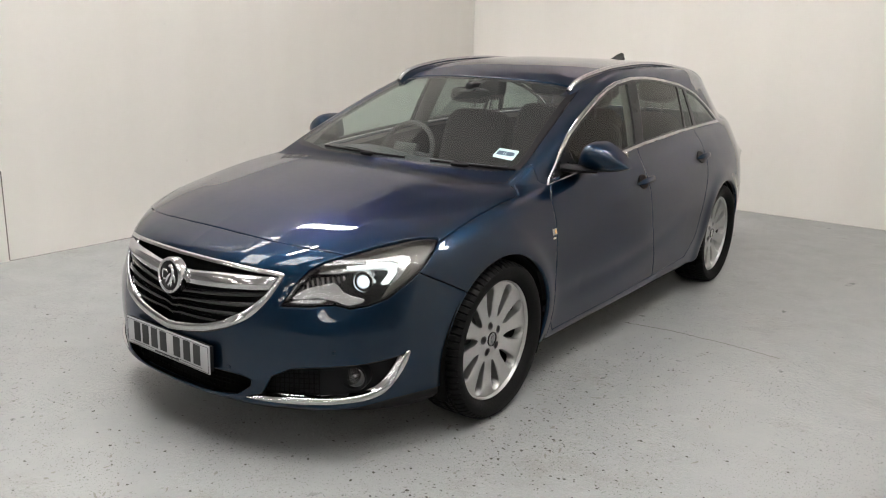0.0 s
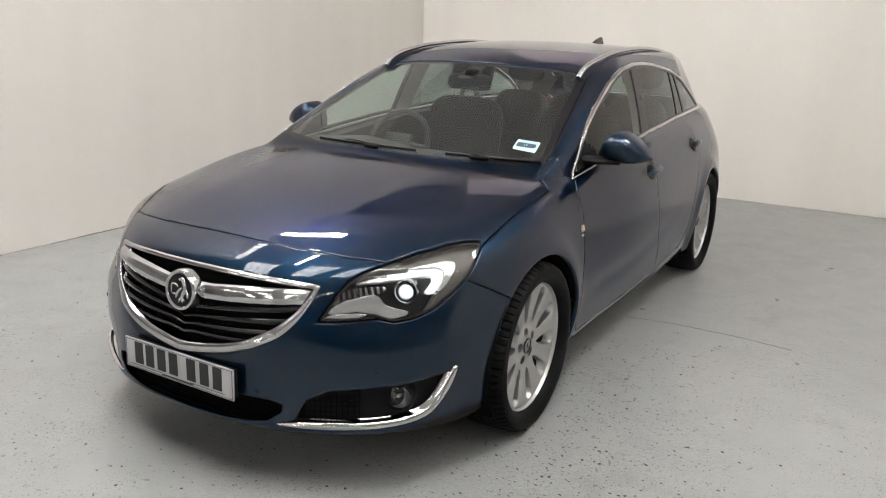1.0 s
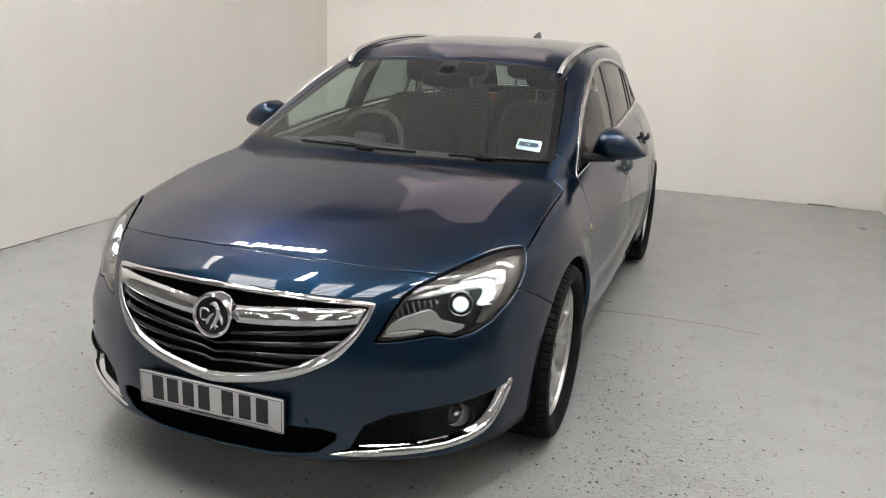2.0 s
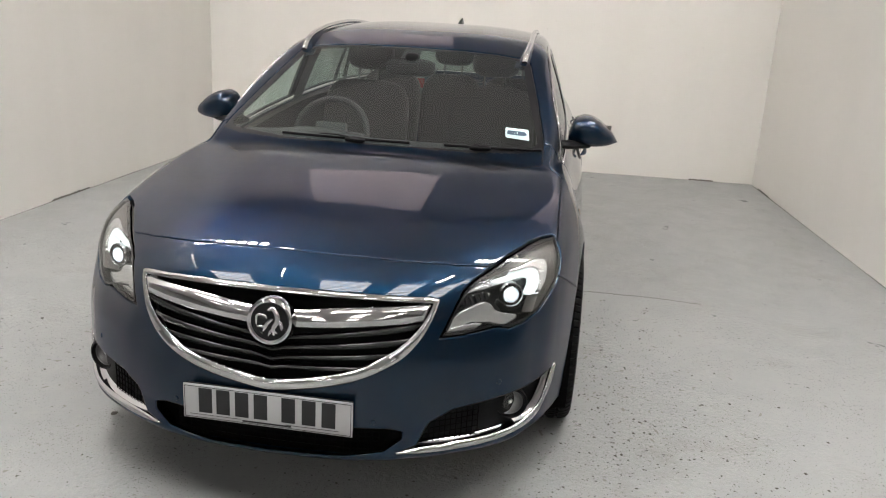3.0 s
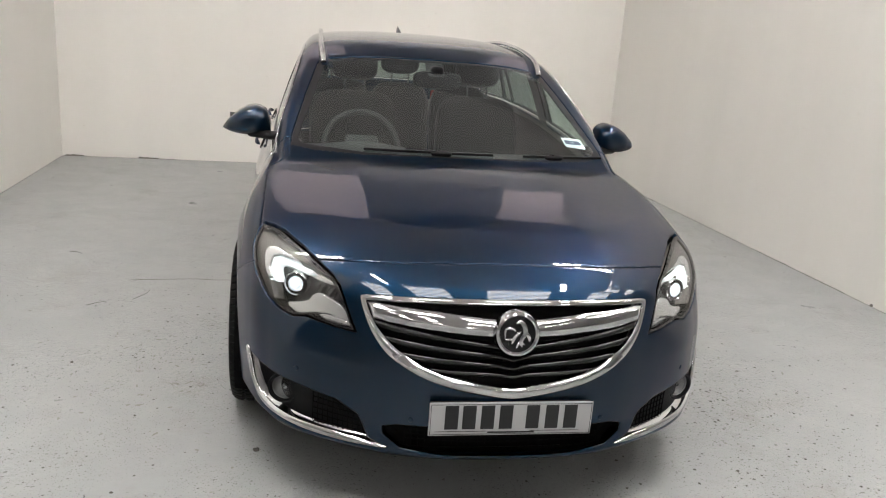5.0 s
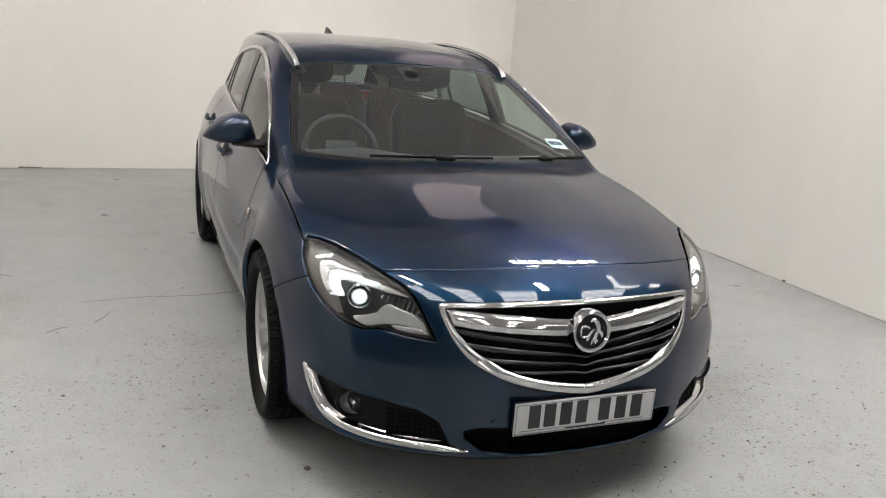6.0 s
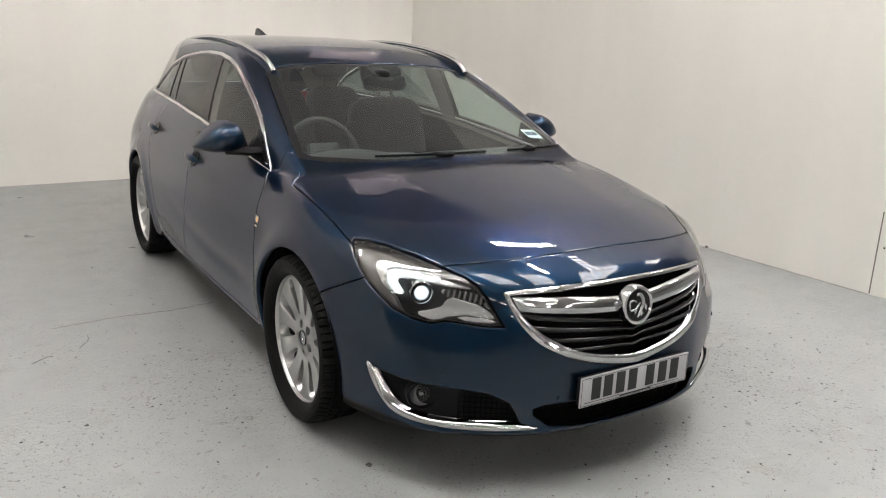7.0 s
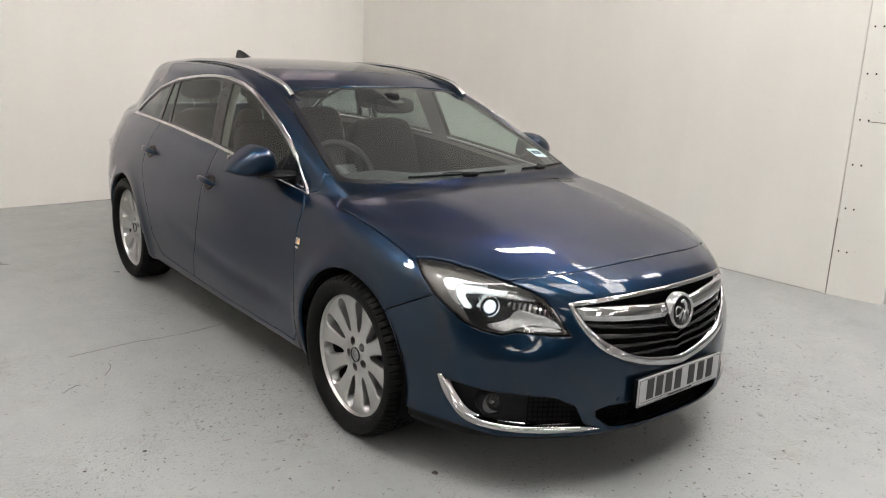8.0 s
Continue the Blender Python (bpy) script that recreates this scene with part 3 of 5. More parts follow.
def flank(ax, y, z):
    d = z - spline(y, BELT)
    lean = 0.27 + 0.35 * np.clip(y - 2.6, 0, 1.2)
    return (ax - (spline(y, BELT_X) - lean * d - 0.26 * d * np.abs(d))) / 1.07


def front_glass(ax, y, z):
    return (0.205 + 2.40 * (z - 0.98) - 0.25 * (z - 0.98) * (1.35 - z) + 0.30 * ax ** 2 - y) / 2.55


def cabin(ax, y, z):
    side, screen = flank(ax, y, z), front_glass(ax, y, z)
    roof = z - spline(y, ROOF) + 0.030 * np.abs(ax / 0.55) ** 3.0
    rear = (y - (3.74 - 0.95 * (z - 1.0) - 0.25 * ax ** 2)) / 1.4
    f = smax(screen, side, 0.045)
    f = smax(f, roof, 0.05)
    return smax(f, rear, 0.08)


def skin(p):
    ax, y, z = np.abs(p[..., 0]), p[..., 1], p[..., 2]
    return smin(lower(ax, y, z), np.maximum(cabin(ax, y, z), 0.80 - z), 0.010 + 0.015 * np.clip((y - 0.4) * 4, 0, 1))


def gradient(p):
    e = 0.003
    g = np.empty_like(p)
    for i in range(3):
        o = np.zeros(3)
        o[i] = e
        g[..., i] = (skin(p + o) - skin(p - o)) / (2 * e)
    return g


def settle(p, steps=3):
    for _ in range(steps):
        g = gradient(p)
        p = p - g * (skin(p) / np.maximum(1e-6, (g * g).sum(-1)))[..., None]
    return p


def half_shell(h, y0=-1.06, y1=4.06, z1=1.54):
    """Quads over the right-hand half of the solid, from a grid of step h."""
    xs = np.arange(-1.27 * h, 1.02, h)
    ys = np.arange(y0, y1, h)
    zs = np.arange(0.12, z1, h)
    step = 5
    cx, cy, cz = (np.append(v[::step], v[-1]) for v in (xs, ys, zs))
    rough = skin(np.stack(np.meshgrid(cx, cy, cz, indexing="ij"), -1))
    ix, iy, iz = ((np.arange(len(v)) + step // 2) // step for v in (xs, ys, zs))
    vol = rough[np.ix_(ix, iy, iz)].astype(np.float32)
    near = np.argwhere(np.abs(vol) < step * h * 1.0)
    vol[tuple(near.T)] = skin(np.stack([xs[near[:, 0]], ys[near[:, 1]], zs[near[:, 2]]], -1))
    neg = vol < 0
    cnt = np.zeros(tuple(n - 1 for n in vol.shape), np.int8)
    for a in (0, 1):
        for b in (0, 1):
            for c in (0, 1):
                cnt += neg[a:a + cnt.shape[0], b:b + cnt.shape[1], c:c + cnt.shape[2]]
    act = (cnt > 0) & (cnt < 8)
    index = np.full(act.shape, -1, np.int64)
    cells = np.argwhere(act)
    index[act] = np.arange(len(cells))
    p = np.stack([xs[cells[:, 0]] + h / 2, ys[cells[:, 1]] + h / 2, zs[cells[:, 2]] + h / 2], -1)
    p = settle(p, 5)
    faces = []
    nx, ny, nz = act.shape
    for axis in range(3):
        s = [slice(None)] * 3
        e = [slice(None)] * 3
        s[axis], e[axis] = slice(0, -1), slice(1, None)
        change = neg[tuple(s)] != neg[tuple(e)]
        at = np.argwhere(change)
        b, c = [(1, 2), (2, 0), (0, 1)][axis]
        ok = (at[:, b] > 0) & (at[:, c] > 0) & (at[:, b] < act.shape[b]) & (at[:, c] < act.shape[c]) & (at[:, axis] < act.shape[axis])
        at = at[ok]
        q = []
        for db, dc in ((1, 1), (0, 1), (0, 0), (1, 0)):
            k = at.copy()
            k[:, b] -= db
            k[:, c] -= dc
            q.append(index[k[:, 0], k[:, 1], k[:, 2]])
        q = np.stack(q, -1)
        flip = ~neg[tuple(s)][tuple(at.T)]
        q[flip] = q[flip][:, ::-1]
        faces.append(q[(q >= 0).all(1)])
    return p, [tuple(f) for f in np.concatenate(faces).tolist()]


def clip(shell, value):
    """The share of a shell (points, faces) where value(points) is positive; new points lie on the solid."""
    p, faces = shell
    val = value(p)
    pos = val >= 0
    if not faces:
        return p, faces
    flat_i = np.fromiter(itertools.chain.from_iterable(faces), np.int64)
    starts = np.concatenate([[0], np.cumsum([len(f) for f in faces])[:-1]])
    some, every = np.logical_or.reduceat(pos[flat_i], starts), np.logical_and.reduceat(pos[flat_i], starts)
    out = [faces[i] for i in np.nonzero(every)[0]]
    cut, extra, n = {}, [], len(p)
    for i in np.nonzero(some & ~every)[0]:
        f = faces[i]
        poly = []
        for k, i in enumerate(f):
            j = f[(k + 1) % len(f)]
            if pos[i]:
                poly.append(i)
            if pos[i] != pos[j]:
                key = (min(i, j), max(i, j))
                if key not in cut:
                    u = val[key[0]] / (val[key[0]] - val[key[1]])
                    cut[key] = n + len(extra)
                    extra.append(p[key[0]] + u * (p[key[1]] - p[key[0]]))
                poly.append(cut[key])
        if len(poly) >= 3:
            out.append(tuple(poly))
    if extra:
        p = np.concatenate([p, np.array(extra)])
    if not out:
        return p[:0], []
    flat_i = np.fromiter(itertools.chain.from_iterable(out), np.int64)
    used, where = np.unique(flat_i, return_inverse=True)
    where, res, k = where.tolist(), [], 0
    for f in out:
        res.append(tuple(where[k:k + len(f)]))
        k += len(f)
    return p[used], res


def cuts(shell, *values):
    for v in values:
        shell = clip(shell, v)
    return shell


def both(shell):
    """The half shell and its mirror image, joined along the middle."""
    p, faces = shell
    mid = np.abs(p[:, 0]) < 1e-4
    m = p.copy()
    m[:, 0] *= -1
    num = np.where(mid, np.arange(len(p)), len(p) + np.cumsum(~mid) - 1)
    return np.concatenate([p, m[~mid]]), faces + [tuple(int(num[i]) for i in f[::-1]) for f in faces]


def mirror(shell):
    p, faces = shell
    return p * np.array([-1, 1, 1]), [f[::-1] for f in faces]


def panel(name, shell, mat, parent, label="", flange=0.014, lift=0.0, keep_mid=True, bulge=None):
    """A panel of the skin with its edges turned inwards; bulge(points) raises it into a rounded form."""
    p, faces = shell
    g = gradient(p)
    nrm = g / np.maximum(1e-6, np.linalg.norm(g, axis=1))[:, None]
    if bulge is not None:
        slope = np.empty_like(p)
        for i in range(3):
            o = np.zeros(3)
            o[i] = 0.0015
            slope[:, i] = (bulge(p + o) - bulge(p - o)) / 0.003
        slope -= nrm * (slope * nrm).sum(1)[:, None]
        p = p + nrm * bulge(p)[:, None]
        nrm = nrm - slope
        nrm /= np.linalg.norm(nrm, axis=1)[:, None]
    if lift:
        p = p + nrm * lift
    pts, normals, faces = [tuple(v) for v in p], [tuple(v) for v in nrm], list(faces)
    if flange:
        seen = {}
        for f in faces:
            for k in range(len(f)):
                e = (f[k], f[(k + 1) % len(f)])
                seen[e] = seen.get(e, 0) + 1
        rim = [e for e in seen if (e[1], e[0]) not in seen and not (keep_mid and abs(p[e[0]][0]) < 1e-4 and abs(p[e[1]][0]) < 1e-4)]
        side = {}
        for a, b in rim:
            o = np.cross(p[b] - p[a], nrm[a])
            for i in (a, b):
                side[i] = side.get(i, 0) + o
        new_i = {}
        for i, o in side.items():
            o = o / max(1e-9, np.linalg.norm(o))
            soft = (o + nrm[i]) * 0.7071
            normals[i] = tuple(nrm[i] * 0.8 + o * 0.2)
            new_i[i] = (len(pts), len(pts) + 1)
            pts += [tuple(p[i] + o * 0.0008 - nrm[i] * 0.0012), tuple(p[i] - nrm[i] * flange)]
            normals += [tuple(soft), tuple(o)]
        for a, b in rim:
            (a1, a2), (b1, b2) = new_i[a], new_i[b]
            faces += [(b, a, a1, b1), (b1, a1, a2, b2)]
    me = bpy.data.meshes.new(name)
    me.from_pydata(pts, [], faces)
    me.shade_smooth()
    me.normals_split_custom_set_from_vertices(normals)
    return link(name, me, parent, mat, label)


X = lambda p: np.abs(p[:, 0])
Y = lambda p: p[:, 1]
Z = lambda p: p[:, 2]
GAP = 0.0034
half = clip(half_shell(0.0105), lambda p: p[:, 0])
half[0][:, 0][np.abs(half[0][:, 0]) < 1e-4] = 0.0

DLO = [(0.480, 0.920), (0.560, 0.982), (0.66, 1.070), (0.76, 1.130), (0.885, 1.190), (1.02, 1.246), (1.15, 1.295), (1.27, 1.332), (1.40, 1.360), (1.60, 1.382), (1.80, 1.383), (1.95, 1.376), (2.13, 1.360), (2.33, 1.338), (2.48, 1.306), (2.65, 1.266), (2.85, 1.197), (2.98, 1.135), (3.06, 1.090), (3.10, 1.062), (2.60, 1.060), (2.13, 1.050), (1.58, 1.022), (1.30, 1.000), (1.0, 0.972), (0.75, 0.947)]
BONNET = [(-0.05, -0.730), (0.15, -0.729), (0.32, -0.717), (0.40, -0.699), (0.494, -0.668), (0.60, -0.612), (0.70, -0.52), (0.80, -0.32), (0.798, -0.11), (0.800, 0.155), (0.795, 0.44), (0.738, 0.452), (0.708, 0.384), (0.60, 0.319), (0.40, 0.256), (0.2, 0.231), (-0.05, 0.224)]
GRILLE = [(-0.05, 0.719), (0.2, 0.719), (0.38, 0.713), (0.456, 0.706), (0.464, 0.694), (0.448, 0.645), (0.425, 0.600), (0.385, 0.553), (0.33, 0.516), (0.27, 0.488), (0.20, 0.466), (0.10, 0.446), (0.0, 0.434), (-0.05, 0.434)]
LIGHT = [(-0.480, 0.597), (-0.448, 0.639), (-0.41, 0.688), (-0.374, 0.720), (-0.32, 0.744), (-0.233, 0.766), (-0.129, 0.788), (-0.01, 0.807), (0.06, 0.812), (0.120, 0.810), (0.072, 0.767), (0.010, 0.712), (-0.057, 0.666), (-0.12, 0.625), (-0.188, 0.603), (-0.253, 0.594), (-0.30, 0.605), (-0.36, 0.601), (-0.41, 0.598)]
FOG = [(-0.548, 0.262), (-0.516, 0.336), (-0.455, 0.370), (-0.311, 0.387), (-0.201, 0.393), (-0.104, 0.408), (-0.036, 0.420), (-0.075, 0.342), (-0.155, 0.266), (-0.312, 0.243), (-0.491, 0.237), (-0.60, 0.243)]
BLADE = [(-0.60, 0.243), (-0.548, 0.254), (-0.457, 0.260), (-0.311, 0.265), (-0.2, 0.281), (-0.118, 0.318), (-0.064, 0.414), (-0.036, 0.420), (-0.075, 0.342), (-0.155, 0.266), (-0.312, 0.243), (-0.491, 0.237)]
INTAKE = [(-0.05, 0.335), (0.35, 0.324), (0.392, 0.312), (0.390, 0.288), (0.34, 0.250), (0.20, 0.236), (-0.05, 0.234)]
WING = [(-0.448, 0.707), (-0.252, 0.608), (0.0, 0.3), (0.36, 0.10), (0.455, 0.10), (0.452, 0.30), (0.424, 0.50), (0.468, 0.876), (0.505, 0.92), (0.44, 0.94), (0.44, 1.03), (-0.5, 1.1)]
DOOR_FRONT = [(0.468, 0.876), (0.520, 0.930), (0.75, 0.958), (1.0, 0.984), (1.30, 1.012), (1.47, 1.026), (1.465, 0.878), (1.475, 0.60), (1.55, 0.42), (1.62, 0.275), (0.50, 0.243), (0.452, 0.30), (0.424, 0.50)]
DOOR_REAR = [(1.47, 1.026), (2.13, 1.057), (2.45, 1.068), (2.43, 0.86), (2.36, 0.72), (2.25, 0.545), (2.21, 0.40), (2.12, 0.292), (1.62, 0.275), (1.55, 0.42), (1.475, 0.60), (1.465, 0.878)]
SCREEN = [(-0.05, 1.356), (0.25, 1.353), (0.42, 1.344), (0.56, 1.327), (0.595, 1.308), (0.650, 1.18), (0.705, 1.03), (0.724, 0.94), (-0.05, 0.90)]
SCREEN_CLEAR = [(-0.05, 1.347), (0.25, 1.344), (0.42, 1.334), (0.535, 1.318), (0.566, 1.290), (0.618, 1.16), (0.668, 1.050), (0.682, 1.012), (0.66, 0.998), (0.40, 0.988), (-0.05, 0.991)]
S = lambda p: 0.49 * X(p) + 0.87 * Y(p)
flat = lambda p, v, ok: np.where(ok, v, -1.0)
corner = lambda p: flank(X(p), Y(p), Z(p)) - front_glass(X(p), Y(p), Z(p))
in_dlo = lambda p: flat(p, inside(Y(p), Z(p), DLO), X(p) > 0.45)
in_bonnet = lambda p: flat(p, np.minimum(inside(X(p), Y(p), BONNET), front_glass(X(p), Y(p), Z(p)) * 1.2 + 0.006), Z(p) > 0.68)
GRILLE_LINE = rounded([c for c in GRILLE if c[0] >= 0] + [(-x, z) for x, z in GRILLE[::-1] if x > 0], 5)
in_grille = lambda p: flat(p, inside(X(p), Z(p), GRILLE_LINE), Y(p) < -0.5)
in_light = lambda p: flat(p, inside(S(p), Z(p), LIGHT), Y(p) < 0)
in_fog = lambda p: flat(p, inside(S(p), Z(p), FOG), Y(p) < 0)
BLADE_LINE = rounded(BLADE, 5)
in_blade = lambda p: flat(p, inside(S(p), Z(p), BLADE_LINE), Y(p) < 0)
in_intake = lambda p: flat(p, inside(X(p), Z(p), INTAKE), Y(p) < -0.5)
in_wing = lambda p: flat(p, inside(Y(p), Z(p), WING), X(p) > 0.5)
in_door_f = lambda p: flat(p, inside(Y(p), Z(p), DOOR_FRONT), X(p) > 0.6)
in_door_r = lambda p: flat(p, inside(Y(p), Z(p), DOOR_REAR), X(p) > 0.6)
in_screen = lambda p: flat(p, np.minimum(inside(X(p), Z(p), SCREEN), -corner(p) - 0.03), (Y(p) < 1.25) & (Z(p) > 0.9) & (Y(p) > 0.1))
in_clear = lambda p: flat(p, inside(X(p), Z(p), SCREEN_CLEAR), (Y(p) < 1.25) & (Z(p) > 0.9) & (Y(p) > 0.1))
arch = lambda p: np.minimum(np.hypot(Y(p) - WHEEL_Y[0] - 0.012, Z(p) - HUB_Z), np.hypot(Y(p) - WHEEL_Y[1] - 0.005, Z(p) - HUB_Z)) - ARCH
out = lambda fn: (lambda p: -fn(p) - GAP)
into = lambda fn: (lambda p: fn(p) - GAP)
front = cuts(half_shell(0.0075, -1.06, -0.05, 1.0), lambda p: p[:, 0], lambda p: -0.10 - Y(p))
front[0][:, 0][np.abs(front[0][:, 0]) < 1e-4] = 0.0
fine = cuts(half_shell(0.0046, -1.06, -0.42, 0.76), lambda p: p[:, 0], lambda p: -0.45 - Y(p))
fine[0][:, 0][np.abs(fine[0][:, 0]) < 1e-4] = 0.0
upper = clip(half, lambda p: Z(p) - 0.86)
glazed = clip(half, lambda p: np.minimum(1.3 - Y(p), Z(p) - 0.93))
car = thing("estate_car", "dark blue metallic estate car with chrome trim and roof rails", "car")


def pair(name, shell, mat, parent=car, label="", **k):
    return [panel(name, sh, mat, parent, label, **k) for sh in (shell, mirror(shell))]


def middle(name, shell, mat, parent=car, label="", **k):
    return panel(name, both(shell), mat, parent, label, **k)


side_of = lambda shell: clip(shell, arch)
nose = cuts(front, lambda p: -0.15 - Y(p), arch)
middle("bonnet", cuts(half, into(in_bonnet), out(in_light)), PAINT, label="bonnet with a low crease on each flank", flange=0.02)
lip_low = lambda p: 0.188 + 0.062 * np.clip((S(p) + 0.50) / 0.40, 0, 1)
bumper = middle("front_bumper", cuts(nose, lambda p: 0.95 - Z(p), lambda p: Z(p) - lip_low(p), out(in_bonnet), out(in_wing), out(in_light), out(in_grille), out(in_fog), out(in_intake)), PAINT, flange=0.022)
pair("front_wing", cuts(half, into(in_wing), out(in_bonnet), out(in_light), arch, out(in_screen), lambda p: 0.6 - Y(p)), PAINT, flange=0.02)
doors_f = pair("front_door", cuts(half, into(in_door_f), out(in_dlo)), PAINT, flange=0.02)
doors_r = pair("rear_door", cuts(half, into(in_door_r), out(in_dlo), arch), PAINT, flange=0.02)
ROOF_EDGE = [(-0.05, 0.92), (0.3, 0.96), (0.5, 1.03), (0.560, 1.075), (0.572, 1.4), (0.566, 2.0), (0.55, 2.85), (0.53, 3.42), (-0.05, 3.48)]
in_roof = lambda p: flat(p, inside(X(p), Y(p), ROOF_EDGE), Z(p) > 1.2)
middle("roof", cuts(upper, into(in_roof), out(in_screen)), PAINT, label="blue roof panel", flange=0.012)
TAIL_GLASS = [(-0.05, 1.08), (0.48, 1.08), (0.46, 1.30), (0.40, 1.33), (-0.05, 1.35)]
in_tail_glass = lambda p: flat(p, inside(X(p), Z(p), TAIL_GLASS), Y(p) > 3.2)
TAIL_LAMP = [(3.50, 0.80), (3.42, 0.99), (3.50, 1.03), (4.0, 1.0), (4.0, 0.80)]
in_lamp = lambda p: flat(p, inside(Y(p), Z(p), TAIL_LAMP), X(p) > 0.42)
in_tailgate = lambda p: np.minimum(np.minimum(0.62 - X(p), Z(p) - 0.62), Y(p) - 3.3)
in_rear_bumper = lambda p: np.minimum(0.62 - Z(p), Y(p) - 2.74 - 0.28)
rest = cuts(half, lambda p: Y(p) - 0.40, lambda p: np.maximum(np.maximum(X(p) - 0.70, Y(p) - 0.60), Z(p) - 1.02), out(in_wing), out(in_bonnet), out(in_door_f), out(in_door_r), out(in_roof), out(in_screen), out(in_dlo), arch)
pair("side_frame", cuts(rest, lambda p: -in_tailgate(p) - GAP, lambda p: -in_rear_bumper(p) - GAP, out(in_lamp)), PAINT, label="blue pillar, sill and quarter panel", flange=0.012)
pair("corner_filler", cuts(half, lambda p: X(p) - 0.62, lambda p: Y(p) - 0.28, lambda p: 0.62 - Y(p), lambda p: Z(p) - 0.86, lambda p: 1.06 - Z(p), lambda p: -in_screen(p), lambda p: -in_dlo(p)), PAINT, label="blue inner corner panel", lift=-0.0045, flange=0)
tailgate = middle("tailgate", cuts(rest, lambda p: in_tailgate(p) - GAP, out(in_tail_glass), out(in_lamp)), PAINT)
middle("rear_window", cuts(half, in_tail_glass), PRIVACY, tailgate, flange=0)
middle("rear_bumper", cuts(rest, lambda p: in_rear_bumper(p) - GAP, out(in_lamp)), PAINT)
pair("tail_lamp", cuts(half, into(in_lamp)), material("red_lamp_lens", (0.25, 0.01, 0.012), 0.08, 0, 0.6), label="red tail lamp")

# windscreen and side windows
screen = middle("windscreen", cuts(glazed, in_clear), WINDSCREEN, label="clear windscreen with a faint green tint", flange=0)
screen.visible_shadow = False
middle("border", cuts(glazed, into(in_screen), lambda p: -in_clear(p)), FRIT, screen, "black printed border", flange=0.006)
middle("cowl", cuts(half, lambda p: 0.68 - X(p), lambda p: Y(p) - 0.2, lambda p: 0.60 - Y(p), lambda p: 0.74 - X(p), lambda p: -in_bonnet(p), lambda p: -in_screen(p), lambda p: Z(p) - 0.8), BLACK, flange=0, lift=-0.03)
CH = 0.0135
trims = pair("window_trim", cuts(upper, lambda p: in_dlo(p) + 0.001, lambda p: CH + 0.004 * np.clip((1.1 - Z(p)) * 10, 0, 1) - in_dlo(p)), CHROME, label="bright chrome strip round the side windows", lift=0.0005, flange=0.008, bulge=lambda p: 0.005 * np.sqrt(np.clip(1 - (1 - np.clip(np.minimum(in_dlo(p) + 0.0015, CH + 0.006 - in_dlo(p)) / 0.008, 0, 1)) ** 2, 0.0001, 1)))


def slanted(p, bottom, top):
    """How far a point lies behind the slanted line, given by y at the belt and at the roof."""
    u = (Z(p) - 1.05) / 0.31
    return Y(p) - (bottom + (top - bottom) * u)


pane_edge = lambda p: in_dlo(p) - CH - 0.010
panes = {
    "front_window": (SIDE_GLASS, lambda p: np.minimum(slanted(p, 0.74, 0.60), -slanted(p, 1.455, 1.525))),
    "rear_window_pane": (PRIVACY, lambda p: np.minimum(slanted(p, 1.565, 1.65), -slanted(p, 2.25, 2.285))),
    "fixed_pane": (PRIVACY, lambda p: np.minimum(slanted(p, 2.28, 2.30), -slanted(p, 2.45, 2.375))),
    "quarter_window": (PRIVACY, lambda p: slanted(p, 2.50, 2.415)),
}
solid = cuts(upper, lambda p: in_dlo(p) - CH)
for pane, (mat, fn) in panes.items():
    for ob in pair(pane, cuts(solid, pane_edge, fn), mat, flange=0, lift=-0.004):
        ob.visible_shadow = False
    solid = clip(solid, lambda p: -np.minimum(pane_edge(p), fn(p)))
pair("window_frame", solid, GLOSS_BLACK, label="black window surround and pillars", flange=0.012)

# inner faces of the cabin
middle("headlining", cuts(upper, into(in_roof), lambda p: Y(p) - 1.24, lambda p: 3.3 - Y(p)), TRIM_GREY, label="pale grey headlining", lift=-0.035, flange=0)
pillar = cuts(half, lambda p: Z(p) - 0.9, lambda p: 3.4 - Y(p), lambda p: Y(p) - 0.45, out(in_dlo), out(in_screen), out(in_roof), lambda p: -inside(X(p), Y(p), BONNET))
pair("pillar_trim", pillar, TRIM_GREY, label="pale grey inner pillar trim", lift=-0.03, flange=0)
pair("b_pillar_trim", cuts(upper, in_dlo, lambda p: slanted(p, 1.44, 1.50), lambda p: -slanted(p, 1.60, 1.68)), TRIM_GREY, label="pale grey inner pillar trim", lift=-0.04, flange=0)
pair("door_lining", cuts(half, lambda p: Y(p) - 0.5, lambda p: 3.3 - Y(p), lambda p: Z(p) - 0.36, lambda p: spline(Y(p), BELT) - 0.02 - Z(p), lambda p: X(p) - 0.5, arch), SEAT, label="dark door lining", lift=-0.05, flange=0)

# ---- front grille, number plate and lower intake ----
grille = middle("grille", cuts(front, in_grille), DARK, label="black grille with chrome frame and wing bar", lift=-0.075, flange=-0.072)
frame_in = lambda p: in_grille(p) - 0.004 - spline(Z(p), [(0.43, 0.030), (0.52, 0.027), (0.58, 0.022), (0.64, 0.011), (0.69, 0.006), (0.72, 0.005)])
middle("grille_frame", cuts(fine, lambda p: in_grille(p) + 0.002, lambda p: -frame_in(p)), CHROME, grille, "polished chrome frame", lift=0.002, flange=0.03, bulge=lambda p: (0.004 + 0.30 * np.clip(0.55 - Z(p), 0, 0.03)) * (1 - (1 - np.clip(np.minimum(in_grille(p) + 0.003, -frame_in(p) + 0.001) / 0.012, 0, 1)) ** 2))
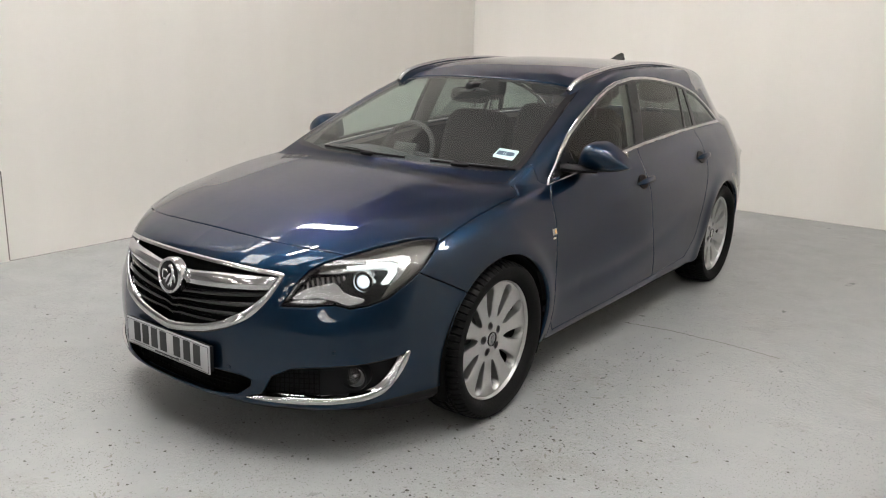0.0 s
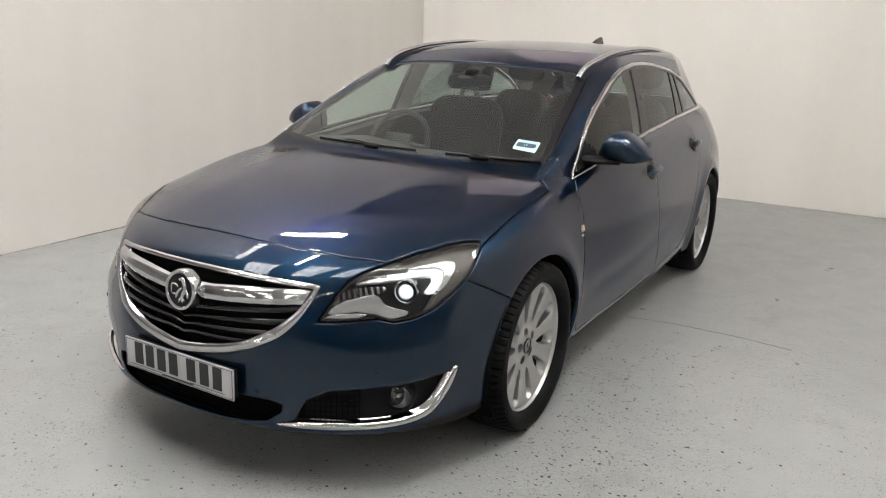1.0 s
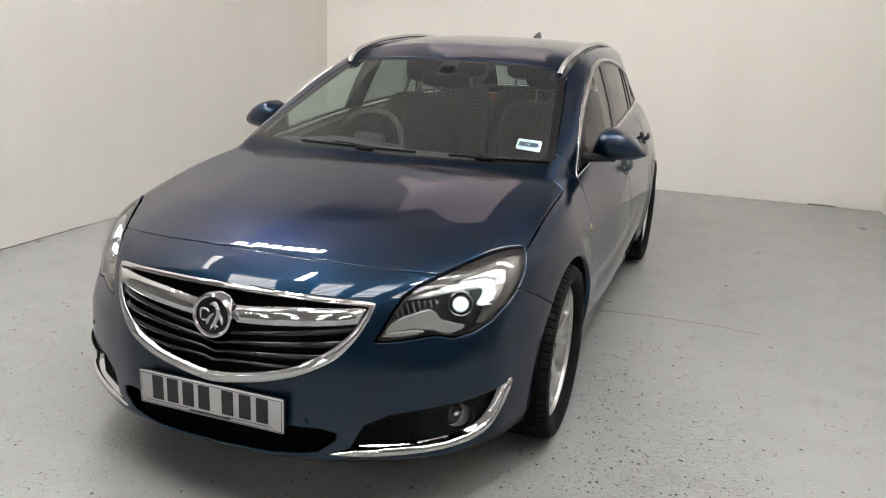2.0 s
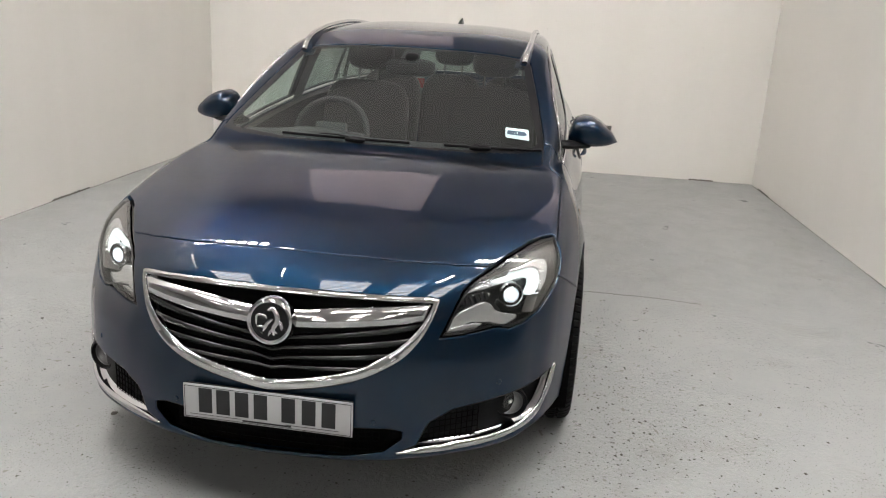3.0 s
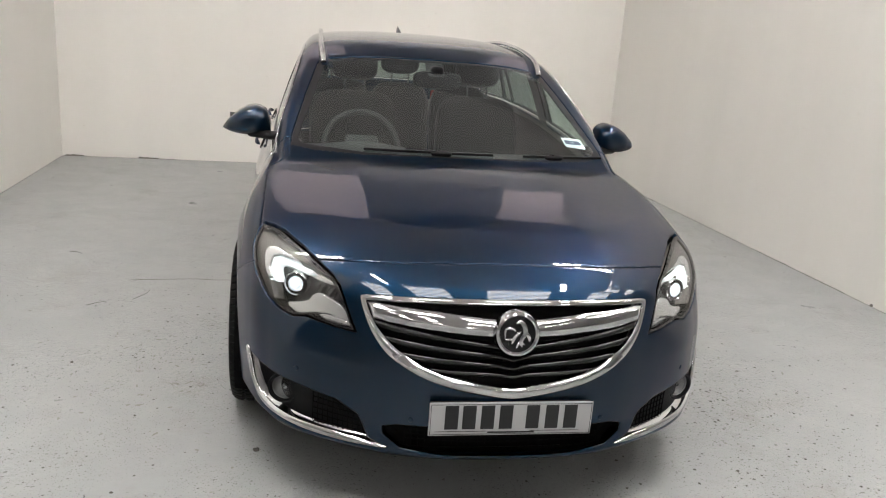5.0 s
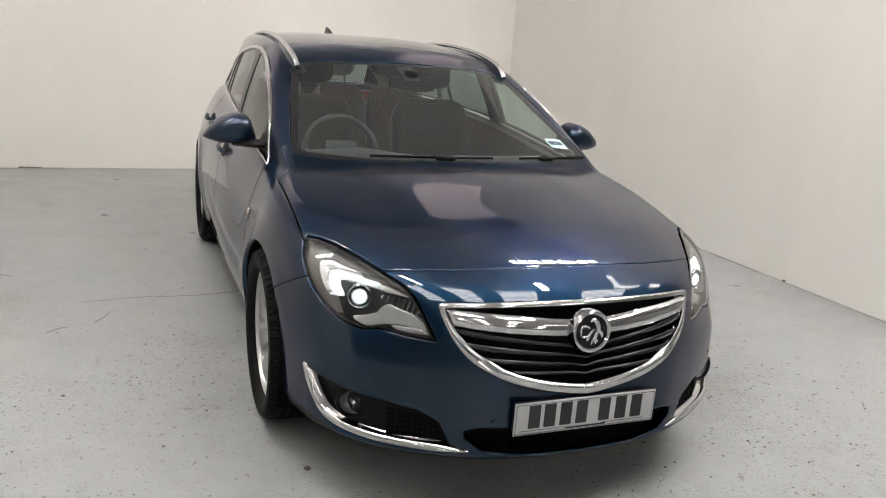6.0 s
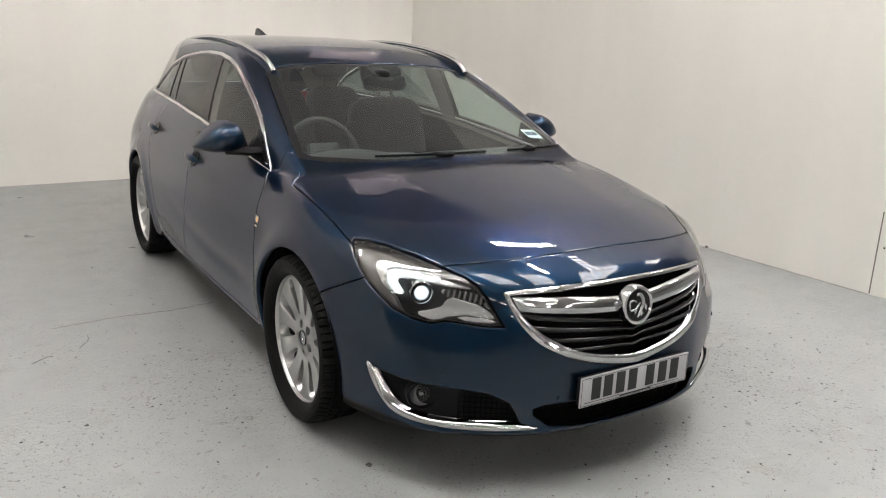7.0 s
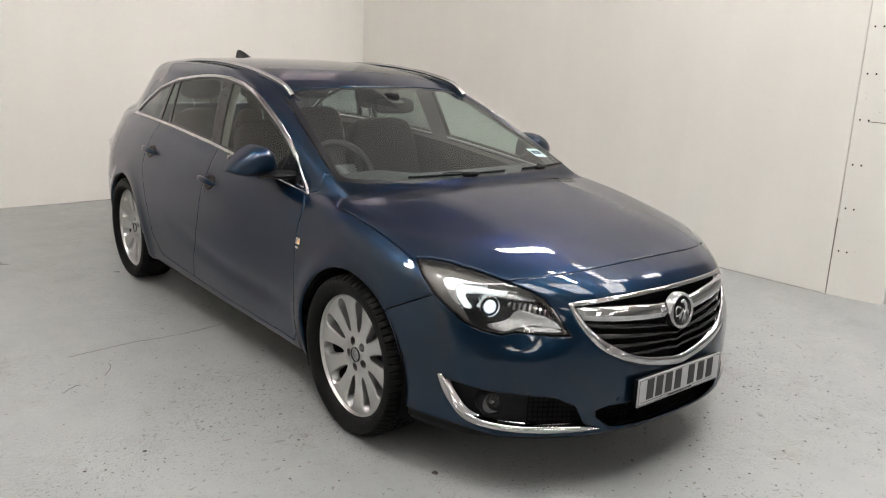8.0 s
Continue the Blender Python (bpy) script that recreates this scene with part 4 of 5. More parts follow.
bar_top = lambda p: spline(X(p), [(0.0, 0.672), (0.08, 0.676), (0.22, 0.689), (0.36, 0.696), (0.46, 0.699)]) - Z(p)
bar_low = lambda p: Z(p) - spline(X(p), [(0.0, 0.616), (0.07, 0.619), (0.22, 0.629), (0.36, 0.640), (0.46, 0.648)])
middle("wing_bar", cuts(fine, lambda p: in_grille(p) - 0.012, bar_top, bar_low), CHROME, grille, "polished chrome bar", lift=-0.004, flange=0.03, bulge=lambda p: 0.014 * (1 - (1 - np.clip((np.minimum(np.minimum(bar_top(p), bar_low(p)), in_grille(p) - 0.012) + 0.001) / 0.024, 0, 1)) ** 2))
for k in range(4):
    mid = lambda p, k=k: 0.584 - 0.027 * k + X(p) * (0.12 - 0.033 * k) - 0.006 * np.exp(-(X(p) / 0.03) ** 2)
    sh = cuts(fine, lambda p: frame_in(p) - 0.002, lambda p: 0.0112 + 0.010 * X(p) - np.abs(Z(p) - mid(p)))
    middle("slat", sh, SLAT, grille, lift=-0.012, flange=0.03, bulge=lambda p: 0.006 * np.clip(1 - (np.abs(Z(p) - mid(p)) / (0.0120 + 0.010 * X(p))) ** 2, 0, 1))
intake = middle("lower_intake", cuts(front, in_intake), DARK, label="dark lower intake with mesh", lift=-0.06, flange=-0.058)


def disc(name, profile, mat, place, aim, parent, label="", seg=48):
    """A turned part whose axis points along aim."""
    ob = link(name, smooth_mesh(lathe(name, profile, seg), 35), parent, mat, label)
    ob.matrix_local = Matrix.Translation(place) @ Vector(aim).to_track_quat("X", "Z").to_matrix().to_4x4()
    return ob


aim = (0, -1, 0.12)
BADGE = 1.27
badge = disc("badge", [(0.0, 0.016), (0.030, 0.014), (0.044, 0.010), (0.0445, -0.02), (0.0, -0.02)], GLOSS_BLACK, (0, -0.930, 0.640), aim, grille, "round chrome maker's badge")
disc("ring", [(0.043, 0.006), (0.044, 0.014), (0.048, 0.018), (0.053, 0.016), (0.056, 0.008), (0.056, -0.02), (0.043, -0.02)], CHROME, (0, 0, 0), (1, 0, 0), badge, "chrome ring")
for ys, zs, r in (((-0.031, -0.030, -0.012, -0.006), (-0.012, 0.012, 0.013, 0.006), 0.0032), ((-0.030, -0.012, -0.004), (-0.013, -0.012, -0.004), 0.0032),
                  ((-0.006, 0.006, 0.016, 0.018, 0.010, 0.012), (0.026, 0.030, 0.018, 0.002, -0.014, -0.032), 0.0062), ((0.014, 0.027, 0.030), (0.006, -0.004, -0.018), 0.0045),
                  ((0.008, -0.006, -0.014), (0.008, -0.006, -0.024), 0.0045), ((-0.002, 0.006, 0.020), (-0.034, -0.020, -0.026), 0.0036)):
    n = len(ys) - 1
    curve = [(0.0145, float(spline(u, list(enumerate(ys)))), float(spline(u, list(enumerate(zs))))) for u in np.linspace(0, n, 5 * n + 1)]
    link("emblem_piece", tube("emblem_piece", curve, r, 8, 0.8, (1, 0, 0), True), badge, CHROME)
badge.scale = (1.0, BADGE, BADGE)

plate = part("number_plate", slab(-0.26, 0.26, -0.006, 0.0, -0.0555, 0.0555, 0.003), PLATE, car, "white number plate with black bars", 40)
plate.location = (0, -0.966, 0.374)
for bx0, bx1, bz0, bz1 in ((-0.254, 0.254, 0.0485, 0.0500), (-0.254, 0.254, -0.0515, -0.0500), (-0.2555, -0.254, -0.0515, 0.05), (0.254, 0.2555, -0.0515, 0.05)):
    part("plate_border", slab(bx0, bx1, -0.0070, -0.0055, bz0, bz1, 0, None, 1), INK, plate, "thin dark border line")
part("plate_backing", slab(-0.255, 0.255, 0.0005, 0.02, -0.05, 0.05, 0.002), BLACK, plate, "", 40)
for bar_x in (-0.190, -0.135, -0.077, -0.019, 0.066, 0.128, 0.188):
    part("character_bar", slab(bar_x - 0.021, bar_x + 0.021, -0.0075, -0.0055, -0.034, 0.046, 0.001, None, 1), INK, plate)
part("text_bar", slab(-0.075, 0.075, -0.0075, -0.0055, -0.0475, -0.0425, 0, None, 1), INK, plate)
for bar_x in (-0.16, 0.14):
    part("text_rule", slab(bar_x - 0.08, bar_x + 0.08, -0.0072, -0.0055, -0.0415, -0.0402, 0, None, 1), INK, plate)

# ---- headlights ----
def in_shape(corners, axis=S, n=0):
    c = rounded(corners, n) if n else corners
    return lambda p: flat(p, inside(axis(p), Z(p), c), Y(p) < 0)


light_skin = cuts(front, into(in_light))
SHELF = [(-0.452, 0.622), (-0.432, 0.641), (-0.388, 0.661), (-0.300, 0.679), (-0.282, 0.668), (-0.272, 0.648), (-0.241, 0.637), (-0.197, 0.627), (-0.207, 0.616), (-0.256, 0.606), (-0.302, 0.621), (-0.36, 0.630), (-0.42, 0.622)]
TOE = [(-0.460, 0.610), (-0.44, 0.618), (-0.40, 0.622), (-0.35, 0.624), (-0.325, 0.619), (-0.36, 0.609), (-0.42, 0.606)]
GUIDE = [(-0.25, 0.741), (-0.155, 0.751), (-0.085, 0.756), (-0.066, 0.748), (-0.076, 0.717), (-0.108, 0.677), (-0.131, 0.673), (-0.133, 0.681), (-0.101, 0.721), (-0.100, 0.737), (-0.13, 0.741), (-0.228, 0.730)]
OUTER = [(-0.18, 0.757), (-0.11, 0.766), (-0.043, 0.775), (-0.014, 0.770), (-0.019, 0.754), (-0.064, 0.703), (-0.104, 0.671), (-0.072, 0.716), (-0.060, 0.750), (-0.082, 0.761)]
INNER = [(-0.396, 0.694), (-0.37, 0.711), (-0.262, 0.713), (-0.252, 0.704), (-0.273, 0.683), (-0.388, 0.664), (-0.436, 0.645)]
VISOR = [(-0.36, 0.722), (-0.28, 0.740), (-0.17, 0.746), (-0.11, 0.737), (-0.17, 0.735), (-0.28, 0.722)]
FILL = [(-0.54, 0.55), (-0.54, 0.66), (-0.40, 0.716), (-0.30, 0.739), (-0.18, 0.757), (-0.11, 0.766), (-0.043, 0.775), (-0.014, 0.770), (-0.019, 0.754), (-0.064, 0.703), (-0.110, 0.660), (-0.15, 0.61), (-0.2, 0.55)]
not_fill = lambda p: -in_shape(FILL)(p) - 0.002
for sx, mir in ((1, lambda s: s), (-1, mirror)):
    head = panel("headlight", mir(light_skin), LENS, car, "clear headlight with a bright projector and daylight strip", flange=0)
    head.visible_shadow = False
    panel("housing", mir(light_skin), LIGHT_DARK, head, "dark inner housing", lift=-0.075, flange=-0.073)
    panel("bezel", mir(cuts(light_skin, in_shape(SHELF))), REFLECTOR, head, "silver lower bezel", lift=-0.022, flange=0.045)
    panel("toe_bezel", mir(cuts(light_skin, in_shape(TOE))), REFLECTOR, head, "silver inner bezel", lift=-0.020, flange=0.03)
    panel("visor", mir(cuts(light_skin, in_shape(VISOR))), REFLECTOR, head, "silver visor", lift=-0.035, flange=0.02)
    panel("daylight_strip", mir(cuts(light_skin, in_shape(GUIDE))), STRIP, head, "glowing white daylight strip", lift=-0.020, flange=0.03)
    panel("side_bezel", mir(cuts(light_skin, in_shape(OUTER))), REFLECTOR, head, "silver outer bezel", lift=-0.012, flange=0.04)
    panel("inner_reflector", mir(cuts(light_skin, in_shape(INNER))), CHROME, head, "chrome inner reflector", lift=-0.055, flange=0.02)
    for k in range(8):
        s0 = -0.400 + 0.0185 * k
        panel("reflector_rib", mir(cuts(light_skin, in_shape(INNER), lambda p: 0.0042 - np.abs(S(p) - s0))), LIGHT_DARK, head, lift=-0.046, flange=0.008)
    panel("side_cover", mir(cuts(light_skin, not_fill)), SIDE_COVER, head, "smoky grey side cover", lift=-0.014, flange=0.05)
    edge = cuts(light_skin, lambda p: 0.010 - in_light(p))
    panel("seal", mir(edge), GLOSS_BLACK, head, lift=-0.003, flange=0.0)
    aim = (sx * 0.32, -0.94, 0.08)
    eye = (sx * 0.668, -0.590, 0.676)
    proj = disc("projector", [(0.0, 0.014), (0.010, 0.013), (0.017, 0.010), (0.020, 0.006), (0.022, 0.0), (0.022, -0.03)], BULB, eye, aim, head, "bright projector lens")
    disc("projector_ring", [(0.0225, -0.03), (0.0225, 0.002), (0.025, 0.006), (0.028, 0.004), (0.030, -0.006), (0.030, -0.03)], CHROME, (0, 0, 0), (1, 0, 0), proj, "chrome ring")
    disc("outer_ring", [(0.033, -0.03), (0.034, 0.004), (0.037, 0.008), (0.040, 0.004), (0.041, -0.03)], CHROME, (0, 0, 0), (1, 0, 0), proj, "chrome ring")
    disc("projector_core", [(0.0, 0.0165), (0.007, 0.0155), (0.011, 0.0135), (0.011, 0.010)], CORE, (0, 0, 0), (1, 0, 0), proj, "bright core")

# ---- fog lamps ----
def skin_line(xs, zs, depth):
    """Points of the nose at the given x and z, set back by depth."""
    q = np.array([[x, -0.95 + float(spline(abs(x), NOSE_PLAN)), z] for x, z in zip(xs, zs)])
    for _ in range(8):
        q[:, 1] += skin(q) * 0.8
    g = gradient(q)
    return q + g / np.linalg.norm(g, axis=1)[:, None] * depth


def lattice(parent, sx, columns, low, high, rows, depth, mat=BLACK):
    """A mesh of thin upright and level bars."""
    xs = [x for x, _ in columns]
    for x in xs:
        zs = np.linspace(low(x), high(x), 6)
        link("mesh_bar", tube("mesh_bar", skin_line([sx * x] * 6, zs, depth), 0.0020, 5, 1, (1, 0, 0)), parent, mat)
    for k in range(rows):
        u = (k + 0.5) / rows
        zs = [low(x) + (high(x) - low(x)) * u for x in xs]
        link("mesh_bar", tube("mesh_bar", skin_line([sx * x for x in xs], zs, depth), 0.0020, 5), parent, mat)


for sx, mir in ((1, lambda s: s), (-1, mirror)):
    hollow = panel("fog_surround", mir(cuts(front, in_fog)), BLACK, car, "black fog lamp surround with mesh", lift=-0.032, flange=-0.030)
    panel("chrome_blade", mir(cuts(fine, lambda p: in_blade(p) + 0.001)), CHROME, hollow, "bright chrome blade", lift=0.0, flange=0.04, bulge=lambda p: 0.009 * (1 - (1 - np.clip((in_blade(p) + 0.002) / 0.012, 0, 1)) ** 2))
    lattice(hollow, sx, [(0.44 + 0.016 * k, 0.0) for k in range(12)], lambda x: 0.262 + 0.012 * (x - 0.4), lambda x: 0.372 + 0.05 * (x - 0.5) - 0.10 * max(0, 0.50 - x), 6, -0.020, DARK)
    aim = (sx * 0.30, -0.95, 0.02)
    lamp = disc("fog_lamp", [(0.046, -0.04), (0.048, 0.0), (0.046, 0.012), (0.040, 0.014), (0.037, 0.004), (0.036, -0.004)], BLACK, (sx * 0.697, -0.668, 0.340), aim, hollow, "round fog lamp", 40)
    lamp.scale = (1.0, 1.18, 1.12)
    disc("fog_reflector", [(0.036, 0.002), (0.028, -0.012), (0.014, -0.020), (0.0, -0.021)], FOG_GREY, (0, 0, 0), (1, 0, 0), lamp)
    disc("bulb_cover", [(0.0, 0.002), (0.006, 0.0), (0.009, -0.006), (0.009, -0.02)], CHROME, (0, 0, 0), (1, 0, 0), lamp, "", 20)
    disc("fog_lens", [(0.0, 0.010), (0.018, 0.008), (0.030, 0.004), (0.0365, -0.002)], LENS, (0, 0, 0), (1, 0, 0), lamp)
    for s_x, s_z in ((0.308, 0.348), (0.641, 0.438)):
        q = settle(np.array([[sx * s_x, -0.95 + float(spline(s_x, NOSE_PLAN)), s_z]]), 6)[0]
        g = gradient(q[None])[0]
        disc("parking_sensor", [(0.0, 0.003), (0.007, 0.0028), (0.0085, 0.0015), (0.009, -0.004)], PAINT, tuple(q), tuple(g), car, "", 20)

lattice(intake, 1, [(-0.33 + 0.022 * k, 0.0) for k in range(31)], lambda x: 0.239, lambda x: 0.326, 5, -0.035, DARK)

# ---- underside ----
part("undertray", slab(-0.50, 0.50, -0.55, 3.50, 0.15, 0.19), DARK, car)
valance = cuts(front, lambda p: lip_low(p) + 0.012 - Z(p), arch)
middle("front_valance", valance, BLACK, label="black lower lip", lift=-0.012, flange=0.02)
# added near-black boards put the shade under the sills into colour
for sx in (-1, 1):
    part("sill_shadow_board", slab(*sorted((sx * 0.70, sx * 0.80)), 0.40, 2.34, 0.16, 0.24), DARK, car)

# ---- wheels ----
def wheel_face(r):
    return 0.052 + spline(r, [(0.0, 0.006), (0.05, 0.004), (0.08, 0.0), (0.12, 0.004), (0.18, 0.012), (0.235, 0.016), (0.252, 0.014)])


def build_wheel():
    hub = thing("wheel", "", "")
    rs = np.concatenate([np.linspace(0.030, 0.25, 56)])
    n = 420
    th = np.linspace(0, 2 * np.pi, n, endpoint=False)
    R, T = np.meshgrid(rs, th, indexing="ij")
    SP = 10

    def slot(p):
        r, t = np.hypot(p[:, 1], p[:, 2]), np.arctan2(p[:, 2], p[:, 1])
        d = (t * SP / (2 * np.pi)) % 1.0
        off = np.abs(d - 0.5) * 2 * np.pi / SP * r
        wide = spline(r, [(0.09, -0.006), (0.104, 0.006), (0.125, 0.0135), (0.16, 0.0195), (0.20, 0.0255), (0.222, 0.0255), (0.235, 0.0155), (0.2415, -0.003), (0.25, -0.03)])
        return off - wide

    def bolts(p):
        v = np.full(len(p), 1.0)
        for k in range(5):
            a = 2 * np.pi * (k + 0.25) / 5
            v = np.minimum(v, np.hypot(p[:, 1] - 0.058 * np.cos(a), p[:, 2] - 0.058 * np.sin(a)) - 0.0180)
        return v

    p = np.stack([wheel_face(R), R * np.cos(T), R * np.sin(T)], -1).reshape(-1, 3)
    m = n
    faces = [(i * m + j, (i + 1) * m + j, (i + 1) * m + (j + 1) % m, i * m + (j + 1) % m) for i in range(len(rs) - 1) for j in range(m)]
    s = slot(p)
    face = clip(clip((p, faces), slot), bolts)
    q, fs = face
    s = slot(q)
    r = np.hypot(q[:, 1], q[:, 2])
    q = q.copy()
    q[:, 0] -= 0.005 * np.exp(-np.clip(s, 0, 1) / 0.0035) * np.clip((r - 0.11) / 0.05, 0, 1)
    seen = {}
    for f in fs:
        for k in range(len(f)):
            seen[(f[k], f[(k + 1) % len(f)])] = 1
    rim = [e for e in seen if (e[1], e[0]) not in seen]
    pts, fs, low = q.tolist(), list(fs), {}
    for a, b in rim:
        for i in (a, b):
            if i not in low:
                low[i] = len(pts)
                x, y, z = pts[i]
                rr = math.hypot(y, z)
                k = 1.0 if rr > 0.245 or rr < 0.1 else 0.97
                pts.append([x - 0.034, y * k, z * k])
        fs.append((b, a, low[a], low[b]))
    me = bpy.data.meshes.new("spokes")
    me.from_pydata(pts, [], fs)
    bm = bmesh.new()
    bm.from_mesh(me)
    bmesh.ops.recalc_face_normals(bm, faces=bm.faces)
    bm.to_mesh(me)
    bm.free()
    link("spokes", smooth_mesh(me, 38), hub, RIM, "silver ten-spoke alloy face")
    link("rim", smooth_mesh(lathe("rim", [(0.247, 0.055), (0.2485, 0.075), (0.253, 0.080), (0.257, 0.078), (0.257, 0.070), (0.246, 0.052)], 96), 40), hub, RIM, "silver rim lip")
    # barrel darker than the rim: shade behind the spokes is in its colour
    link("barrel", smooth_mesh(lathe("barrel", [(0.246, 0.052), (0.240, 0.03), (0.235, -0.09)], 64), 40), hub, BARREL, "inner rim darkened for the shade behind the spokes")
    link("cap", smooth_mesh(lathe("cap", [(0.0, 0.062), (0.020, 0.0615), (0.027, 0.060), (0.028, 0.0575)], 40), 40), hub, SATIN, "round centre cap")
    link("cap_ring", smooth_mesh(lathe("cap_ring", [(0.027, 0.058), (0.028, 0.062), (0.031, 0.062), (0.032, 0.054)], 40), 40), hub, GLOSS_BLACK)
    part("cap_emblem", slab(0.0605, 0.0645, -0.006, 0.006, -0.016, 0.016, 0.002), CHROME, hub, "", 40)
    for k in range(5):
        a = 2 * math.pi * (k + 0.25) / 5
        nut = link("wheel_bolt", smooth_mesh(lathe("wheel_bolt", [(0.0, 0.026), (0.007, 0.026), (0.0085, 0.023), (0.0085, 0.010), (0.0165, 0.010), (0.0165, 0.0)], 12), 30), hub, BOLT)
        nut.location = (0, 0.058 * math.cos(a), 0.058 * math.sin(a))
    link("brake_disc", smooth_mesh(lathe("brake_disc", [(0.06, 0.0), (0.165, 0.0), (0.165, -0.025), (0.06, -0.025)], 64), 30), hub, BRAKE, "grey brake disc")
    # added near-black disc that paints the wheel's inner shade
    link("wheel_shade_disc", smooth_mesh(lathe("wheel_shade_disc", [(0.0, -0.03), (0.234, -0.03)], 48), 30), hub, DARK)
    # tyre with tread blocks
    prof = [(0.253, 0.074), (0.258, 0.088), (0.268, 0.102), (0.285, 0.112), (0.302, 0.114), (0.316, 0.110), (0.3265, 0.100), (0.3325, 0.088)]
    across = [0.088, 0.070, 0.0665, 0.058, 0.0545, 0.030, 0.0265, 0.018, 0.0145]
    prof += [(0.335 + 0.003 * (1 - (a / 0.09) ** 2) - (0.007 if k in (2, 3, 6, 7) else 0.0), a) for k, a in enumerate(across) if k]
    prof += [(r, -a) for r, a in prof[::-1]]
    nt, g = 432, []
    for k in range(nt):
        a = 2 * math.pi * k / nt
        row = []
        for i, (r, h) in enumerate(prof):
            if 0.05 < abs(h) < 0.1101 and r > 0.3255 and k % 6 == 0:
                r -= 0.010
            if abs(h) < 0.05 and (k + int(abs(h) * 150)) % 9 == 0:
                r -= 0.004
            row.append((h, r * math.cos(a), r * math.sin(a)))
        g.append(row)
    tyre = rows_mesh("tyre", g, closed_u=True)
    bm = bmesh.new()
    bm.from_mesh(tyre)
    bmesh.ops.recalc_face_normals(bm, faces=bm.faces)
    bm.to_mesh(tyre)
    bm.free()
    link("tyre", smooth_mesh(tyre, 25), hub, RUBBER, "black road tyre with worn tread")
    return hub


first = build_wheel()
for key in ("category", "label"):
    if key in first:
        del first[key]
wheels = [first]
for k in range(3):
    wheels.append(copy_thing(first, Matrix()))
for ob, (sx, wy, turn) in zip(wheels, ((1, 0.0, 10), (-1, 0.0, 28), (1, WHEEL_Y[1], 50), (-1, WHEEL_Y[1], 3))):
    ob.parent = car
    ob.matrix_basis = Matrix.Translation((sx * 0.797, wy, HUB_Z)) @ Matrix.Rotation(0 if sx > 0 else math.pi, 4, "Z") @ Matrix.Rotation(radians(turn), 4, "X")
for sx in (-1, 1):
    for wy in WHEEL_Y:
        g = []
        for k in range(33):
            a = radians(-25 + 230 * k / 32)
            g.append([(sx * h, wy + r * math.cos(a), HUB_Z + r * math.sin(a)) for r, h in ((ARCH + 0.003, 0.885), (ARCH + 0.012, 0.83), (ARCH + 0.03, 0.75), (ARCH + 0.03, 0.50), (0.05, 0.49))])
        link("arch_liner", smooth_mesh(rows_mesh("arch_liner", g), 40), car, DARK)

# ---- mirrors, handles, rails and other outer parts ----
def door_mirror(sx, door):
    """Body-coloured cap over a black foot, with a glass at the back."""
    xs = np.linspace(0.812, 1.012, 28)
    wider = lambda x: 0.812 + (x - 0.812) * 1.14
    u = (xs - xs[0]) / (xs[-1] - xs[0])
    top = spline(xs, [(0.812, 1.020), (0.826, 1.072), (0.855, 1.102), (0.89, 1.106), (0.93, 1.088), (0.97, 1.054), (1.0, 1.018), (1.012, 0.994)])
    low = spline(xs, [(0.812, 0.970), (0.90, 0.964), (0.97, 0.972), (1.012, 0.988)])
    fore = spline(xs, [(0.812, 0.750), (0.84, 0.715), (0.90, 0.708), (0.96, 0.735), (1.0, 0.785), (1.012, 0.82)])
    back = 0.850 + 0.012 * u

    def ring(a, k):
        zc, h = (top[k] + low[k]) / 2, (top[k] - low[k]) / 2
        d = back[k] - fore[k]
        c, s = math.cos(a), math.sin(a)
        return (sx * wider(xs[k]), back[k] - d * abs(c) ** 0.55, zc + h * math.copysign(abs(s) ** 0.8, s))

    def sheet(name, a0, a1, mat, parent, label, n=22):
        g = [[ring(a0 + (a1 - a0) * j / n, k) for j in range(n + 1)] for k in range(len(xs))]
        me = rows_mesh(name, g)
        bm = bmesh.new()
        bm.from_mesh(me)
        bmesh.ops.recalc_face_normals(bm, faces=bm.faces)
        bm.to_mesh(me)
        bm.free()
        return link(name, smooth_mesh(me, 60), parent, mat, label)

    cap = sheet("mirror_cap", radians(-52), radians(90), PAINT, door, "blue door mirror cap")
    sheet("mirror_foot", radians(-90), radians(-54), BLACK, cap, "black mirror underside", 8)
    g = []
    for a0 in np.linspace(-90, 90, 13):
        g.append([tuple(ring(radians(a0) if abs(a0) < 90 else radians(a0), k) * np.array([1, 0, 1]) + np.array([0, back[k] + 0.001, 0])) for k in range(len(xs))])
    link("mirror_back", smooth_mesh(rows_mesh("mirror_back", g), 40), cap, BLACK)
    for k, nm in ((0, "inner_end"), (-1, "outer_end")):
        bm = bmesh.new()
        bm.faces.new([bm.verts.new(ring(radians(-90 + 180 * j / 16), k)) for j in range(17)])
        part(nm, bm, PAINT, cap)
    glass = part("mirror_glass", slab(*sorted((sx * 0.85, sx * 1.01)), 0.864, 0.868, 0.985, 1.06, 0.0015), CHROME, cap, "mirror glass", 40)
    arm = [(sx * 0.755, 0.66, 0.985), (sx * 0.80, 0.70, 0.978), (sx * 0.85, 0.765, 0.975), (sx * 0.89, 0.79, 0.975)]
    link("mirror_arm", tube("mirror_arm", arm, 0.055, 14, 0.36), cap, BLACK, "black mirror arm")
    return cap


def on_skin(x, y, z):
    q = settle(np.array([[x, y, z]]), 8)[0]
    g = gradient(q[None])[0]
    return Vector(q), Vector(g / np.linalg.norm(g))


